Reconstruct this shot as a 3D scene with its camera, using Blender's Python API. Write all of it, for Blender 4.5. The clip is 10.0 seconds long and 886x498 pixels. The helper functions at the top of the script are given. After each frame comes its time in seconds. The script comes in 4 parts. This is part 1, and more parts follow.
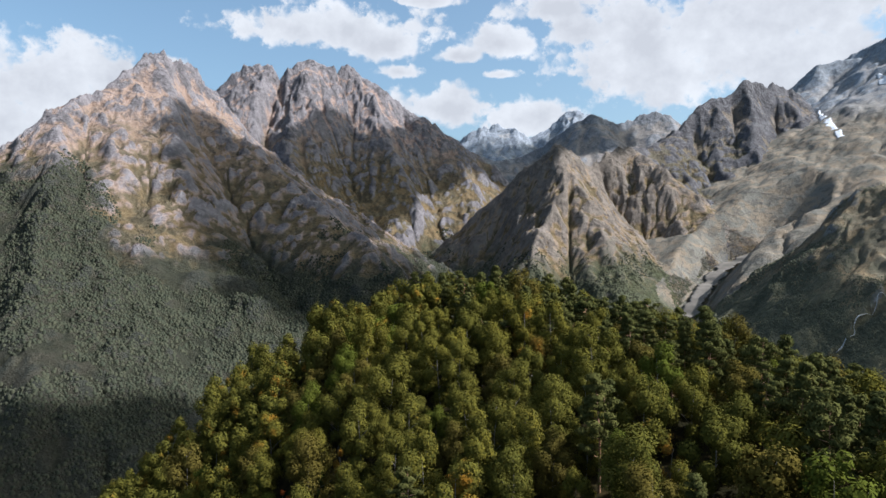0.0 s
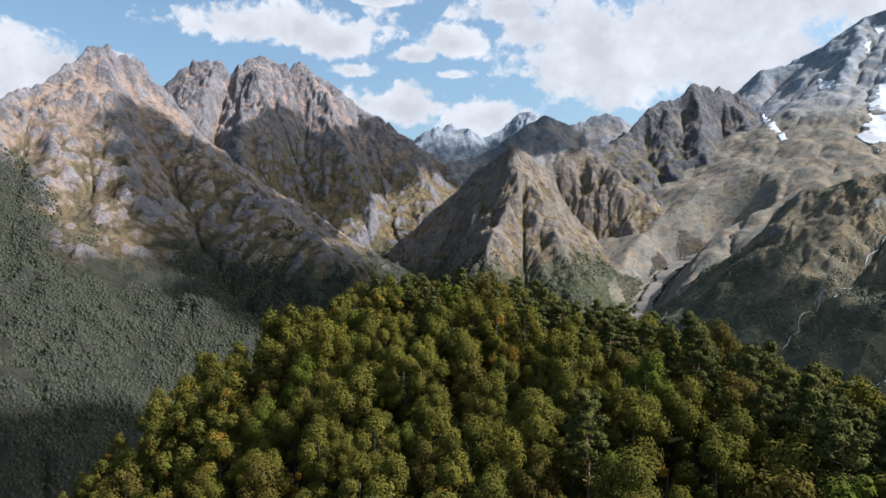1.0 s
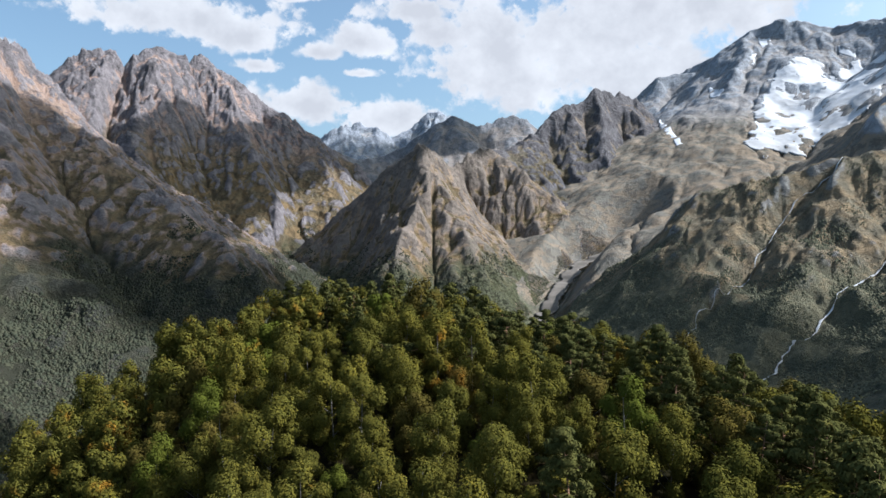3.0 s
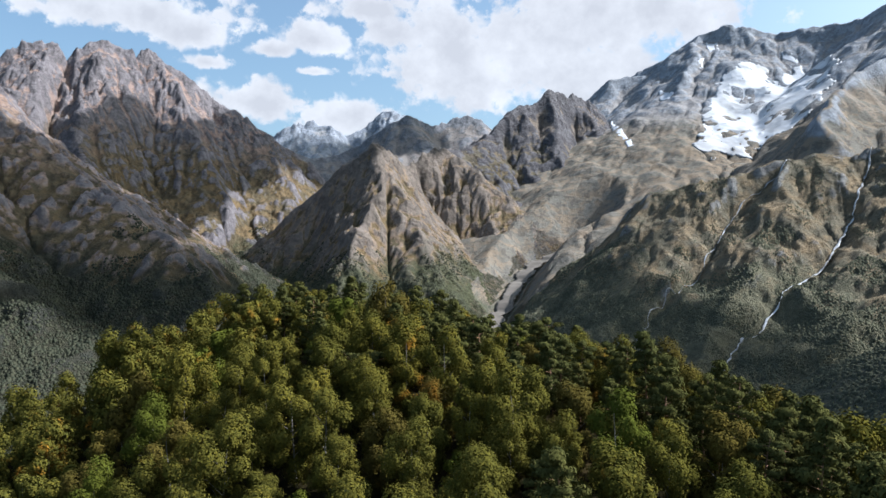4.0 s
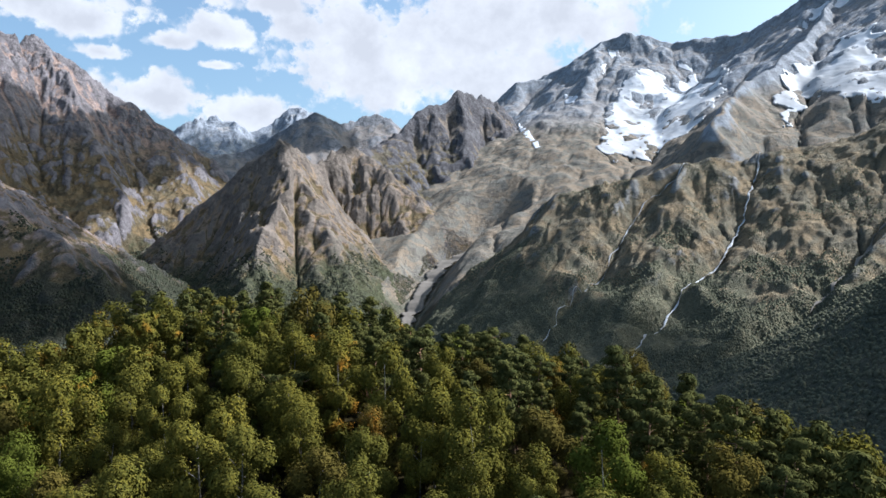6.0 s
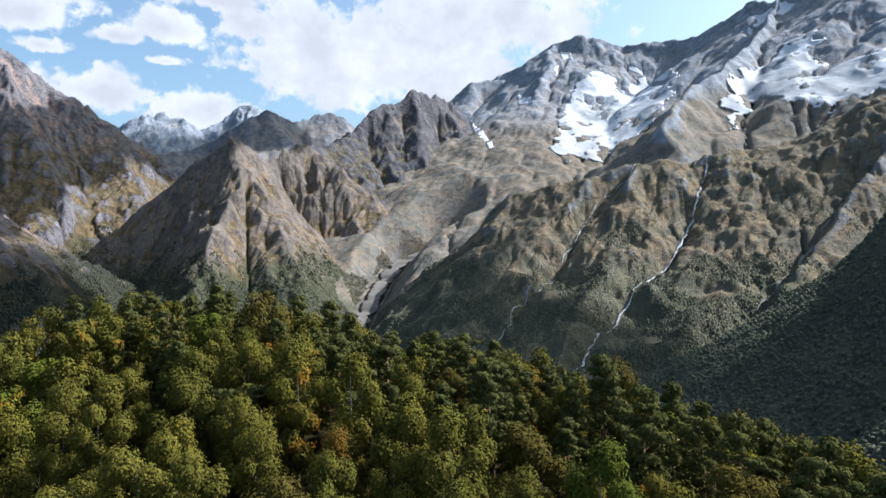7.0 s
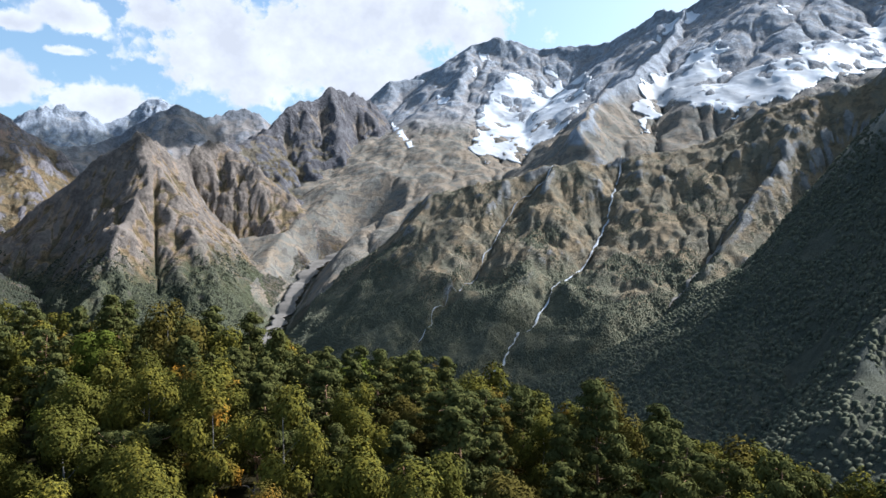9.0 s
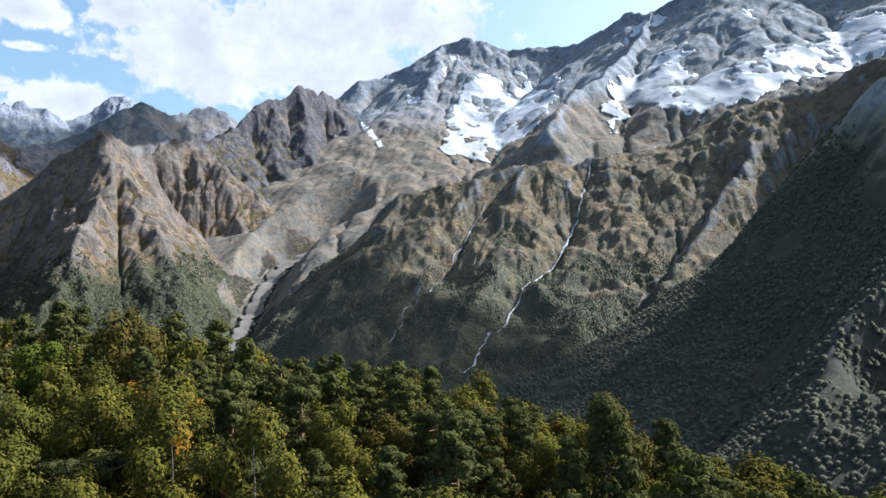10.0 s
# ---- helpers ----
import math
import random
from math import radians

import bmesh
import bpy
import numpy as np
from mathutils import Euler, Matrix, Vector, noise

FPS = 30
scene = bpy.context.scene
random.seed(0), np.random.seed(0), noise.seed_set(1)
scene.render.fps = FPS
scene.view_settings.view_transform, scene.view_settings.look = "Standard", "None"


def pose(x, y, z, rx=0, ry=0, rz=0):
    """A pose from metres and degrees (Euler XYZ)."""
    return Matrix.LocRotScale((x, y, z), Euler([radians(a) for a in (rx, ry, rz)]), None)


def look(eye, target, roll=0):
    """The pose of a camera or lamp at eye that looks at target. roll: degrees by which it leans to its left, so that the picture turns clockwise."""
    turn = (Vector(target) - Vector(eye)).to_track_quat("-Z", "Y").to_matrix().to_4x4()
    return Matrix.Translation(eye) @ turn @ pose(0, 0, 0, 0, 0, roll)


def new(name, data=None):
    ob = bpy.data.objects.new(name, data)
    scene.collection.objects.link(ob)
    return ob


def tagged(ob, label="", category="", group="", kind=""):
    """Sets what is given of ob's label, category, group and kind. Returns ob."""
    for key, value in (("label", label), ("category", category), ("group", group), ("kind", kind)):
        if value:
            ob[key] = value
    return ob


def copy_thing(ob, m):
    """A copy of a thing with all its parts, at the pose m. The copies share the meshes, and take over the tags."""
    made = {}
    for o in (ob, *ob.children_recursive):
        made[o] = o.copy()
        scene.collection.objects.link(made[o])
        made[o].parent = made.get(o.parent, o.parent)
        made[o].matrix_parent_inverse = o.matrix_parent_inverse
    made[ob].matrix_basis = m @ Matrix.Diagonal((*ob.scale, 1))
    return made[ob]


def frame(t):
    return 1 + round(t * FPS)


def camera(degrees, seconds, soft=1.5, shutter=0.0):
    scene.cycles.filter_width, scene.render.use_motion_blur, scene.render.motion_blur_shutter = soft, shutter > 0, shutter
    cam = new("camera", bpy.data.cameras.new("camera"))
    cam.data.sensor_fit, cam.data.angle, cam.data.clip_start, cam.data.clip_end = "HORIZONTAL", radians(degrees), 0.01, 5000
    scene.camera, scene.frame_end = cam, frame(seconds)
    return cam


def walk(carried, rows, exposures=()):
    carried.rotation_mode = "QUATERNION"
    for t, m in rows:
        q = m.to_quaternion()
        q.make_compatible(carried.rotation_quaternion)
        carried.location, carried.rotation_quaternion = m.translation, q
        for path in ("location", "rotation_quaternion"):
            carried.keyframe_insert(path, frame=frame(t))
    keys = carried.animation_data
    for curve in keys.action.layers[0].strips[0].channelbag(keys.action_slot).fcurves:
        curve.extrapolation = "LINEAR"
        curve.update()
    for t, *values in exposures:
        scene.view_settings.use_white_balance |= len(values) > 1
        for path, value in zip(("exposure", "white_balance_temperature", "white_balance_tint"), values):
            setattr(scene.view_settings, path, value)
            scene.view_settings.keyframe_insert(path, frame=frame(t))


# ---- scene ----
# The drone's path: seconds, eye, bearing and tilt in degrees, roll. The origin is its first place; bearings run clockwise from +y.
PATH = [
    (0.0, (0.00, 0.00, 0.00), 4.541, 0.446, 0.19),
    (0.5, (-0.86, 5.54, 0.20), 6.417, 0.444, 0.16),
    (1.0, (-1.55, 10.83, 0.45), 8.292, 0.442, 0.13),
    (1.5, (-2.11, 15.91, 0.72), 10.165, 0.439, 0.10),
    (2.0, (-2.54, 20.78, 1.00), 12.037, 0.436, 0.08),
    (2.5, (-2.86, 25.48, 1.26), 13.907, 0.431, 0.05),
    (3.0, (-3.05, 30.03, 1.51), 15.772, 0.425, 0.02),
    (3.5, (-3.12, 34.45, 1.72), 17.628, 0.418, -0.00),
    (4.0, (-3.06, 38.77, 1.90), 19.474, 0.409, -0.03),
    (4.5, (-2.87, 43.01, 2.05), 21.312, 0.399, -0.06),
    (5.0, (-2.53, 47.21, 2.18), 23.151, 0.387, -0.09),
    (5.5, (-2.03, 51.37, 2.29), 24.998, 0.375, -0.11),
    (6.0, (-1.38, 55.52, 2.39), 26.859, 0.362, -0.14),
    (6.5, (-0.55, 59.65, 2.48), 28.731, 0.348, -0.17),
    (7.0, (0.43, 63.78, 2.57), 30.599, 0.334, -0.19),
    (7.5, (1.58, 67.90, 2.67), 32.429, 0.320, -0.22),
    (8.0, (2.87, 72.00, 2.77), 34.174, 0.307, -0.25),
    (8.5, (4.29, 76.05, 2.88), 35.781, 0.296, -0.28),
    (9.0, (5.81, 80.02, 3.00), 37.209, 0.286, -0.30),
    (9.5, (7.38, 83.86, 3.11), 38.470, 0.280, -0.33),
    (10.0, (8.96, 87.53, 3.20), 39.679, 0.276, -0.36),
]
cam = camera(64.17, 10.0, 1.5)


def aim(eye, bearing, tilt):
    b, a = radians(bearing), radians(tilt)
    return (eye[0] + math.sin(b) * math.cos(a), eye[1] + math.cos(b) * math.cos(a), eye[2] + math.sin(a))


walk(cam, [(t, look(eye, aim(eye, b, a), r)) for t, eye, b, a, r in PATH], [(0.0, 0.96, 5850, 10.5), (10.0, 1.20, 5600, 11)])

# ---- light ----
SUN_BEARING, SUN_HEIGHT = 104.0, 42.0
sun_data = bpy.data.lights.new("sun", "SUN")
sun_data.energy, sun_data.angle, sun_data.color = 5.0, radians(0.6), (1.0, 0.955, 0.89)
sun = new("sun", sun_data)
sun.matrix_world = look((0, 0, 0), (-math.sin(radians(SUN_BEARING)) * math.cos(radians(SUN_HEIGHT)), -math.cos(radians(SUN_BEARING)) * math.cos(radians(SUN_HEIGHT)), -math.sin(radians(SUN_HEIGHT))))

# Cumulus in the sky: bearing, tangent of the height, half width in degrees, half height.
CLOUDS = [
    (-25.0, 0.205, 6.5, 0.070), (-29.0, 0.150, 8.0, 0.070), (-20.5, 0.222, 3.0, 0.045), (-16.7, 0.250, 1.6, 0.014),
    (-4.4, 0.312, 8.8, 0.042), (-0.8, 0.295, 4.4, 0.040), (0.9, 0.258, 2.2, 0.014),
    (9.1, 0.298, 3.0, 0.032), (5.9, 0.281, 2.4, 0.018), (9.1, 0.254, 1.9, 0.010),
    (13.0, 0.342, 4.2, 0.028), (3.4, 0.360, 3.4, 0.014),
    (5.2, 0.205, 5.6, 0.036), (11.2, 0.188, 4.8, 0.034),
    (20.0, 0.285, 6.8, 0.090), (28.6, 0.300, 12.0, 0.110), (36.8, 0.330, 8.0, 0.085), (15.6, 0.310, 3.2, 0.040),
    (21.5, 0.240, 7.5, 0.070), (31.0, 0.255, 9.0, 0.085),
]


def make_world():
    w = bpy.data.worlds.new("sky")
    scene.world = w
    w.use_nodes = True
    nt = w.node_tree
    nt.nodes.clear()
    N, Lk = nt.nodes.new, nt.links.new

    def math_node(op, a, b=None, c=None, clamp=False):
        n = N("ShaderNodeMath")
        n.operation, n.use_clamp = op, clamp
        for k, v in enumerate((a, b, c)):
            if v is None:
                continue
            if isinstance(v, (int, float)):
                n.inputs[k].default_value = v
            else:
                Lk(v, n.inputs[k])
        return n.outputs[0]

    co = N("ShaderNodeTexCoord").outputs["Generated"]
    sep = N("ShaderNodeSeparateXYZ")
    Lk(co, sep.inputs[0])
    x, y, z = sep.outputs
    flat = math_node("SQRT", math_node("ADD", math_node("MULTIPLY", x, x), math_node("MULTIPLY", y, y)))
    az = math_node("MULTIPLY", math_node("ARCTAN2", x, y), 57.29578)
    te = math_node("DIVIDE", z, math_node("MAXIMUM", flat, 0.02))
    plane = N("ShaderNodeCombineXYZ")
    Lk(math_node("MULTIPLY", az, 1 / 57.29578), plane.inputs[0])
    Lk(te, plane.inputs[1])

    def noise_tex(scale, detail, rough, vec=plane.outputs[0]):
        n = N("ShaderNodeTexNoise")
        n.inputs["Scale"].default_value, n.inputs["Detail"].default_value, n.inputs["Roughness"].default_value = scale, detail, rough
        Lk(vec, n.inputs["Vector"])
        return n

    field = None
    for b, e, hw, hh in CLOUDS:
        u = math_node("DIVIDE", math_node("SUBTRACT", az, b), hw)
        v = math_node("DIVIDE", math_node("SUBTRACT", te, e), hh)
        v = math_node("MAXIMUM", v, math_node("MULTIPLY", v, -1.5))
        r2 = math_node("ADD", math_node("MULTIPLY", u, u), math_node("MULTIPLY", v, v))
        f = math_node("SUBTRACT", 1.0, math_node("SQRT", r2))
        f = math_node("MAXIMUM", f, -1.0)
        field = f if field is None else math_node("SMOOTH_MAX", field, f, 0.12)
    n1 = noise_tex(16, 3, 0.5)
    n2 = noise_tex(60, 7, 0.62)
    warped = N("ShaderNodeVectorMath")
    warped.operation = "MULTIPLY_ADD"
    Lk(n2.outputs["Color"], warped.inputs[0])
    warped.inputs[1].default_value = (0.045, 0.045, 0.0)
    Lk(plane.outputs[0], warped.inputs[2])

    def billow(scale):
        n = N("ShaderNodeTexVoronoi")
        n.feature = "SMOOTH_F1"
        n.inputs["Scale"].default_value, n.inputs["Smoothness"].default_value = scale, 0.35
        Lk(warped.outputs[0], n.inputs["Vector"])
        return n.outputs["Distance"]

    puffs = math_node("ADD", math_node("MULTIPLY", billow(24), 0.62), math_node("MULTIPLY", billow(62), 0.38))
    wob = math_node("MULTIPLY_ADD", math_node("SUBTRACT", n1.outputs["Fac"], 0.5), 1.5, field)
    wob = math_node("MULTIPLY_ADD", math_node("SUBTRACT", 0.60, puffs), 0.9, wob)
    wob = math_node("MULTIPLY_ADD", math_node("SUBTRACT", n2.outputs["Fac"], 0.5), 0.95, wob)
    ramp = N("ShaderNodeMapRange")
    ramp.interpolation_type = "SMOOTHSTEP"
    ramp.inputs["From Min"].default_value, ramp.inputs["From Max"].default_value = 0.0, 0.42
    Lk(wob, ramp.inputs["Value"])
    # thick parts are greyer below
    n3 = noise_tex(13, 4, 0.55)
    thick = N("ShaderNodeMapRange")
    thick.inputs["From Min"].default_value, thick.inputs["From Max"].default_value = 0.15, 1.0
    Lk(math_node("MULTIPLY_ADD", math_node("SUBTRACT", n3.outputs["Fac"], 0.5), 1.5, math_node("MULTIPLY_ADD", puffs, 0.55, math_node("MULTIPLY", wob, 0.62))), thick.inputs["Value"])
    tone = N("ShaderNodeMix")
    tone.data_type = "RGBA"
    tone.inputs["A"].default_value, tone.inputs["B"].default_value = (0.95, 0.945, 0.93, 1), (0.68, 0.68, 0.69, 1)
    Lk(thick.outputs[0], tone.inputs["Factor"])
    sky = N("ShaderNodeTexSky")
    sky.sky_type, sky.sun_disc = "NISHITA", False
    sky.sun_elevation, sky.sun_rotation = radians(SUN_HEIGHT), radians(SUN_BEARING)
    sky.altitude, sky.air_density, sky.dust_density, sky.ozone_density = 300, 0.9, 4.0, 0.0
    Lk(co, sky.inputs[0])
    bg1, bg2, mix, out = N("ShaderNodeBackground"), N("ShaderNodeBackground"), N("ShaderNodeMixShader"), N("ShaderNodeOutputWorld")
    haze = N("ShaderNodeMix")
    haze.data_type, haze.blend_type = "RGBA", "MULTIPLY"
    haze.inputs["Factor"].default_value, haze.inputs["B"].default_value = 1.0, (1.20, 1.31, 1.20, 1)
    Lk(sky.outputs[0], haze.inputs["A"])
    Lk(haze.outputs["Result"], bg1.inputs[0])
    bg1.inputs[1].default_value = 0.08
    Lk(tone.outputs["Result"], bg2.inputs[0])
    bg2.inputs[1].default_value = 0.51
    above = math_node("GREATER_THAN", te, 0.02)
    Lk(math_node("MULTIPLY", ramp.outputs[0], above), mix.inputs[0])
    Lk(bg1.outputs[0], mix.inputs[1])
    Lk(bg2.outputs[0], mix.inputs[2])
    Lk(mix.outputs[0], out.inputs[0])


make_world()


# ---- materials ----
class Nodes:
    def __init__(self, name):
        self.mat = bpy.data.materials.new(name)
        self.mat.use_nodes = True
        self.nt = self.mat.node_tree
        self.nt.nodes.clear()
        self.out = self.nt.nodes.new("ShaderNodeOutputMaterial")

    def node(self, kind):
        return self.nt.nodes.new(kind)

    def link(self, a, b):
        self.nt.links.new(a, b)

    def put(self, v, socket):
        if isinstance(v, (int, float)):
            socket.default_value = v
        elif isinstance(v, tuple):
            socket.default_value = v if len(v) == 4 else (*v, 1)
        else:
            self.link(v, socket)

    def calc(self, op, a, b=0.0, c=0.0, clamp=False):
        n = self.node("ShaderNodeMath")
        n.operation, n.use_clamp = op, clamp
        for k, v in enumerate((a, b, c)):
            self.put(v, n.inputs[k])
        return n.outputs[0]

    def noise(self, scale, detail=4.0, rough=0.55, vec=None, distortion=0.0):
        n = self.node("ShaderNodeTexNoise")
        n.inputs["Scale"].default_value, n.inputs["Detail"].default_value = scale, detail
        n.inputs["Roughness"].default_value, n.inputs["Distortion"].default_value = rough, distortion
        if vec is not None:
            self.link(vec, n.inputs["Vector"])
        return n.outputs["Fac"]

    def span(self, v, lo, hi, smooth=True):
        n = self.node("ShaderNodeMapRange")
        n.interpolation_type = "SMOOTHSTEP" if smooth else "LINEAR"
        self.put(v, n.inputs["Value"])
        n.inputs["From Min"].default_value, n.inputs["From Max"].default_value = lo, hi
        return n.outputs[0]

    def mix(self, f, a, b):
        n = self.node("ShaderNodeMix")
        n.data_type = "RGBA"
        self.put(f, n.inputs["Factor"])
        self.put(a, n.inputs["A"])
        self.put(b, n.inputs["B"])
        return n.outputs["Result"]

    def position(self):
        return self.node("ShaderNodeNewGeometry").outputs["Position"]

    def bump(self, height, strength, distance):
        n = self.node("ShaderNodeBump")
        n.inputs["Strength"].default_value, n.inputs["Distance"].default_value = strength, distance
        self.link(height, n.inputs["Height"])
        return n.outputs[0]

    def surface(self, colour, rough=0.9, normal=None, spec=0.2):
        b = self.node("ShaderNodeBsdfPrincipled")
        self.put(colour, b.inputs["Base Color"])
        self.put(rough, b.inputs["Roughness"])
        b.inputs["Specular IOR Level"].default_value = spec
        if normal is not None:
            self.link(normal, b.inputs["Normal"])
        self.link(b.outputs[0], self.out.inputs[0])
        return self.mat


def mountain_material(name, rock, warm, grass, tree_line, grass_line, warmth=0.5, relief=24.0, hold=0.60, wood=((0.045, 0.053, 0.030), (0.082, 0.088, 0.050)), bare=0.32):
    """Bare rock, scree in the gullies, dry grass below grass_line and dark woods below tree_line (heights in metres)."""
    m = Nodes(name)
    geo = m.node("ShaderNodeNewGeometry")
    pos = geo.outputs["Position"]
    sep = m.node("ShaderNodeSeparateXYZ")
    m.link(pos, sep.inputs[0])
    height = sep.outputs[2]
    nsep = m.node("ShaderNodeSeparateXYZ")
    m.link(geo.outputs["Normal"], nsep.inputs[0])
    steep = nsep.outputs[2]
    big = m.noise(0.004, 5, 0.55, pos)
    mid = m.noise(0.018, 6, 0.6, pos, 0.6)
    fine = m.noise(0.09, 6, 0.65, pos)
    flow = m.node("ShaderNodeAttribute")
    flow.attribute_name = "flow"
    flowing = flow.outputs["Fac"]
    col = m.mix(m.span(mid, 0.35, 0.65), rock, tuple(c * 0.62 for c in rock))
    pit = m.node("ShaderNodeAttribute")
    pit.attribute_name = "hollow"
    lie = m.calc("MULTIPLY_ADD", m.calc("SUBTRACT", pit.outputs["Fac"], 0.5), 0.85, steep)
    lie = m.calc("MULTIPLY_ADD", m.calc("SUBTRACT", fine, 0.5), 0.22, lie)
    lie = m.calc("MULTIPLY_ADD", m.calc("SUBTRACT", big, 0.5), 0.6, lie)
    col = m.mix(m.calc("MULTIPLY", m.span(lie, 0.78 - 0.3 * warmth, 0.92 - 0.2 * warmth), 0.9), col, warm)
    col = m.mix(m.calc("MULTIPLY", m.span(fine, 0.45, 0.75), 0.35), col, tuple(min(1, c * 1.45) for c in rock))
    knob = m.noise(0.028, 9, 0.68, pos, 0.8)
    col = m.mix(m.calc("MULTIPLY", m.span(knob, 0.50, 0.60), 0.65), col, tuple(c * 0.48 for c in rock))
    # scree
    col = m.mix(m.calc("MULTIPLY", m.span(flowing, 0.45, 0.9), 0.55), col, tuple(0.45 * a + 0.45 * b for a, b in zip(rock, warm)))
    # grass on gentler ground
    wobble = m.calc("MULTIPLY_ADD", m.calc("SUBTRACT", mid, 0.5), 260.0, height)
    wobble = m.calc("MULTIPLY_ADD", m.calc("SUBTRACT", big, 0.5), 320.0, wobble)
    clear = m.node("ShaderNodeAttribute")
    clear.attribute_name = "bald"
    low = m.calc("SUBTRACT", 1.0, m.span(wobble, grass_line - 120, grass_line + 160))
    gentle = m.span(m.calc("MULTIPLY_ADD", m.calc("SUBTRACT", mid, 0.5), 0.35, m.calc("MULTIPLY_ADD", clear.outputs["Fac"], 0.15, lie)), hold, hold + 0.24)
    gr = m.mix(m.span(mid, 0.4, 0.62), grass, (grass[0] * 1.55, grass[1] * 1.3, grass[2] * 1.1))
    gr = m.mix(m.calc("MULTIPLY", m.span(knob, 0.50, 0.58), 0.6), gr, tuple(c * 0.5 for c in grass))
    col = m.mix(m.calc("MULTIPLY", low, m.calc("MULTIPLY", gentle, 0.9)), col, gr)
    under = m.calc("SUBTRACT", 1.0, m.span(m.calc("MULTIPLY_ADD", clear.outputs["Fac"], 200.0, wobble), tree_line - 60, tree_line + 70))
    under = m.calc("MULTIPLY", under, m.span(steep, bare, bare + 0.18))
    col = m.mix(m.calc("MULTIPLY", under, 0.92), col, m.mix(m.span(fine, 0.4, 0.65), *wood))
    rel = m.calc("MULTIPLY_ADD", m.noise(0.045, 10, 0.75, pos), 1.0, m.calc("MULTIPLY", knob, 0.9))
    return m.surface(col, 0.95, m.bump(rel, 1.0, relief), 0.1)


def plain_material(name, a, b, scale, rough=0.8, bump=0.0, size=0.05, spec=0.3):
    m = Nodes(name)
    pos = m.position()
    n = m.noise(scale, 6, 0.62, pos)
    n2 = m.noise(scale * 0.17, 3, 0.5, pos)
    col = m.mix(m.span(m.calc("MULTIPLY_ADD", m.calc("SUBTRACT", n2, 0.5), 0.9, n), 0.3, 0.7), a, b)
    return m.surface(col, rough, m.bump(n, bump, size) if bump else None, spec)


def leaf_material(name, greens, autumn, share, through_light=0.12, odd=None):
    """Leaves that differ from tree to tree and from spray to spray; a share of the trees turns to autumn colour."""
    m = Nodes(name)
    info = m.node("ShaderNodeObjectInfo").outputs["Random"]
    geo = m.node("ShaderNodeNewGeometry")
    isl = geo.outputs["Random Per Island"]
    pos = geo.outputs["Position"]
    a, b, c = greens
    col = m.mix(info, a, b)
    col = m.mix(m.span(isl, 0.1, 1.0, False), col, c)
    if odd:
        pick = m.calc("FRACT", m.calc("MULTIPLY", info, 17.7))
        col = m.mix(m.calc("MULTIPLY", m.calc("GREATER_THAN", pick, 0.88), 0.8), col, odd[0])
        col = m.mix(m.calc("MULTIPLY", m.calc("LESS_THAN", pick, 0.14), 0.7), col, odd[1])
    patch = m.noise(0.28, 3, 0.5, pos)
    turn = m.span(m.calc("MULTIPLY_ADD", patch, 0.8, m.calc("FRACT", m.calc("MULTIPLY", info, 7.31))), 1.42 - share, 1.6 - share)
    col = m.mix(m.calc("MULTIPLY", turn, 0.85), col, autumn)
    d, t, mx = m.node("ShaderNodeBsdfDiffuse"), m.node("ShaderNodeBsdfTranslucent"), m.node("ShaderNodeMixShader")
    m.link(col, d.inputs[0])
    m.link(col, t.inputs[0])
    mx.inputs[0].default_value = through_light
    m.link(d.outputs[0], mx.inputs[1])
    m.link(t.outputs[0], mx.inputs[2])
    m.link(mx.outputs[0], m.out.inputs[0])
    return m.mat


# ---- land arithmetic ----
def lattice(ix, iy, seed):
    h = (ix.astype(np.int64) * 374761393 + iy.astype(np.int64) * 668265263 + seed * 2147483647) & 0xFFFFFFFF
    h = ((h ^ (h >> 13)) * 1274126177) & 0xFFFFFFFF
    return (h ^ (h >> 16)) / 4294967296.0 * 2 * np.pi


def perlin(x, y, seed=0):
    ix, iy = np.floor(x), np.floor(y)
    fx, fy = x - ix, y - iy
    u, v = fx * fx * fx * (fx * (fx * 6 - 15) + 10), fy * fy * fy * (fy * (fy * 6 - 15) + 10)

    def corner(dx, dy):
        a = lattice(ix + dx, iy + dy, seed)
        return np.cos(a) * (fx - dx) + np.sin(a) * (fy - dy)

    lo = corner(0, 0) * (1 - u) + corner(1, 0) * u
    hi = corner(0, 1) * (1 - u) + corner(1, 1) * u
    return (lo * (1 - v) + hi * v) * 1.5


def fbm(x, y, octaves, seed=0, gain=0.5):
    return sum(gain ** k * perlin(x * 2.03 ** k + 17.3 * k, y * 2.03 ** k - 9.1 * k, seed + k) for k in range(octaves))


def ridged(x, y, octaves, seed=0, gain=0.5):
    return sum(gain ** k * (1 - 2 * np.abs(perlin(x * 2.07 ** k + 5.7 * k, y * 2.07 ** k + 3.3 * k, seed + k))) for k in range(octaves))


def polar(bearing, distance):
    return distance * math.sin(radians(bearing)), distance * math.cos(radians(bearing))


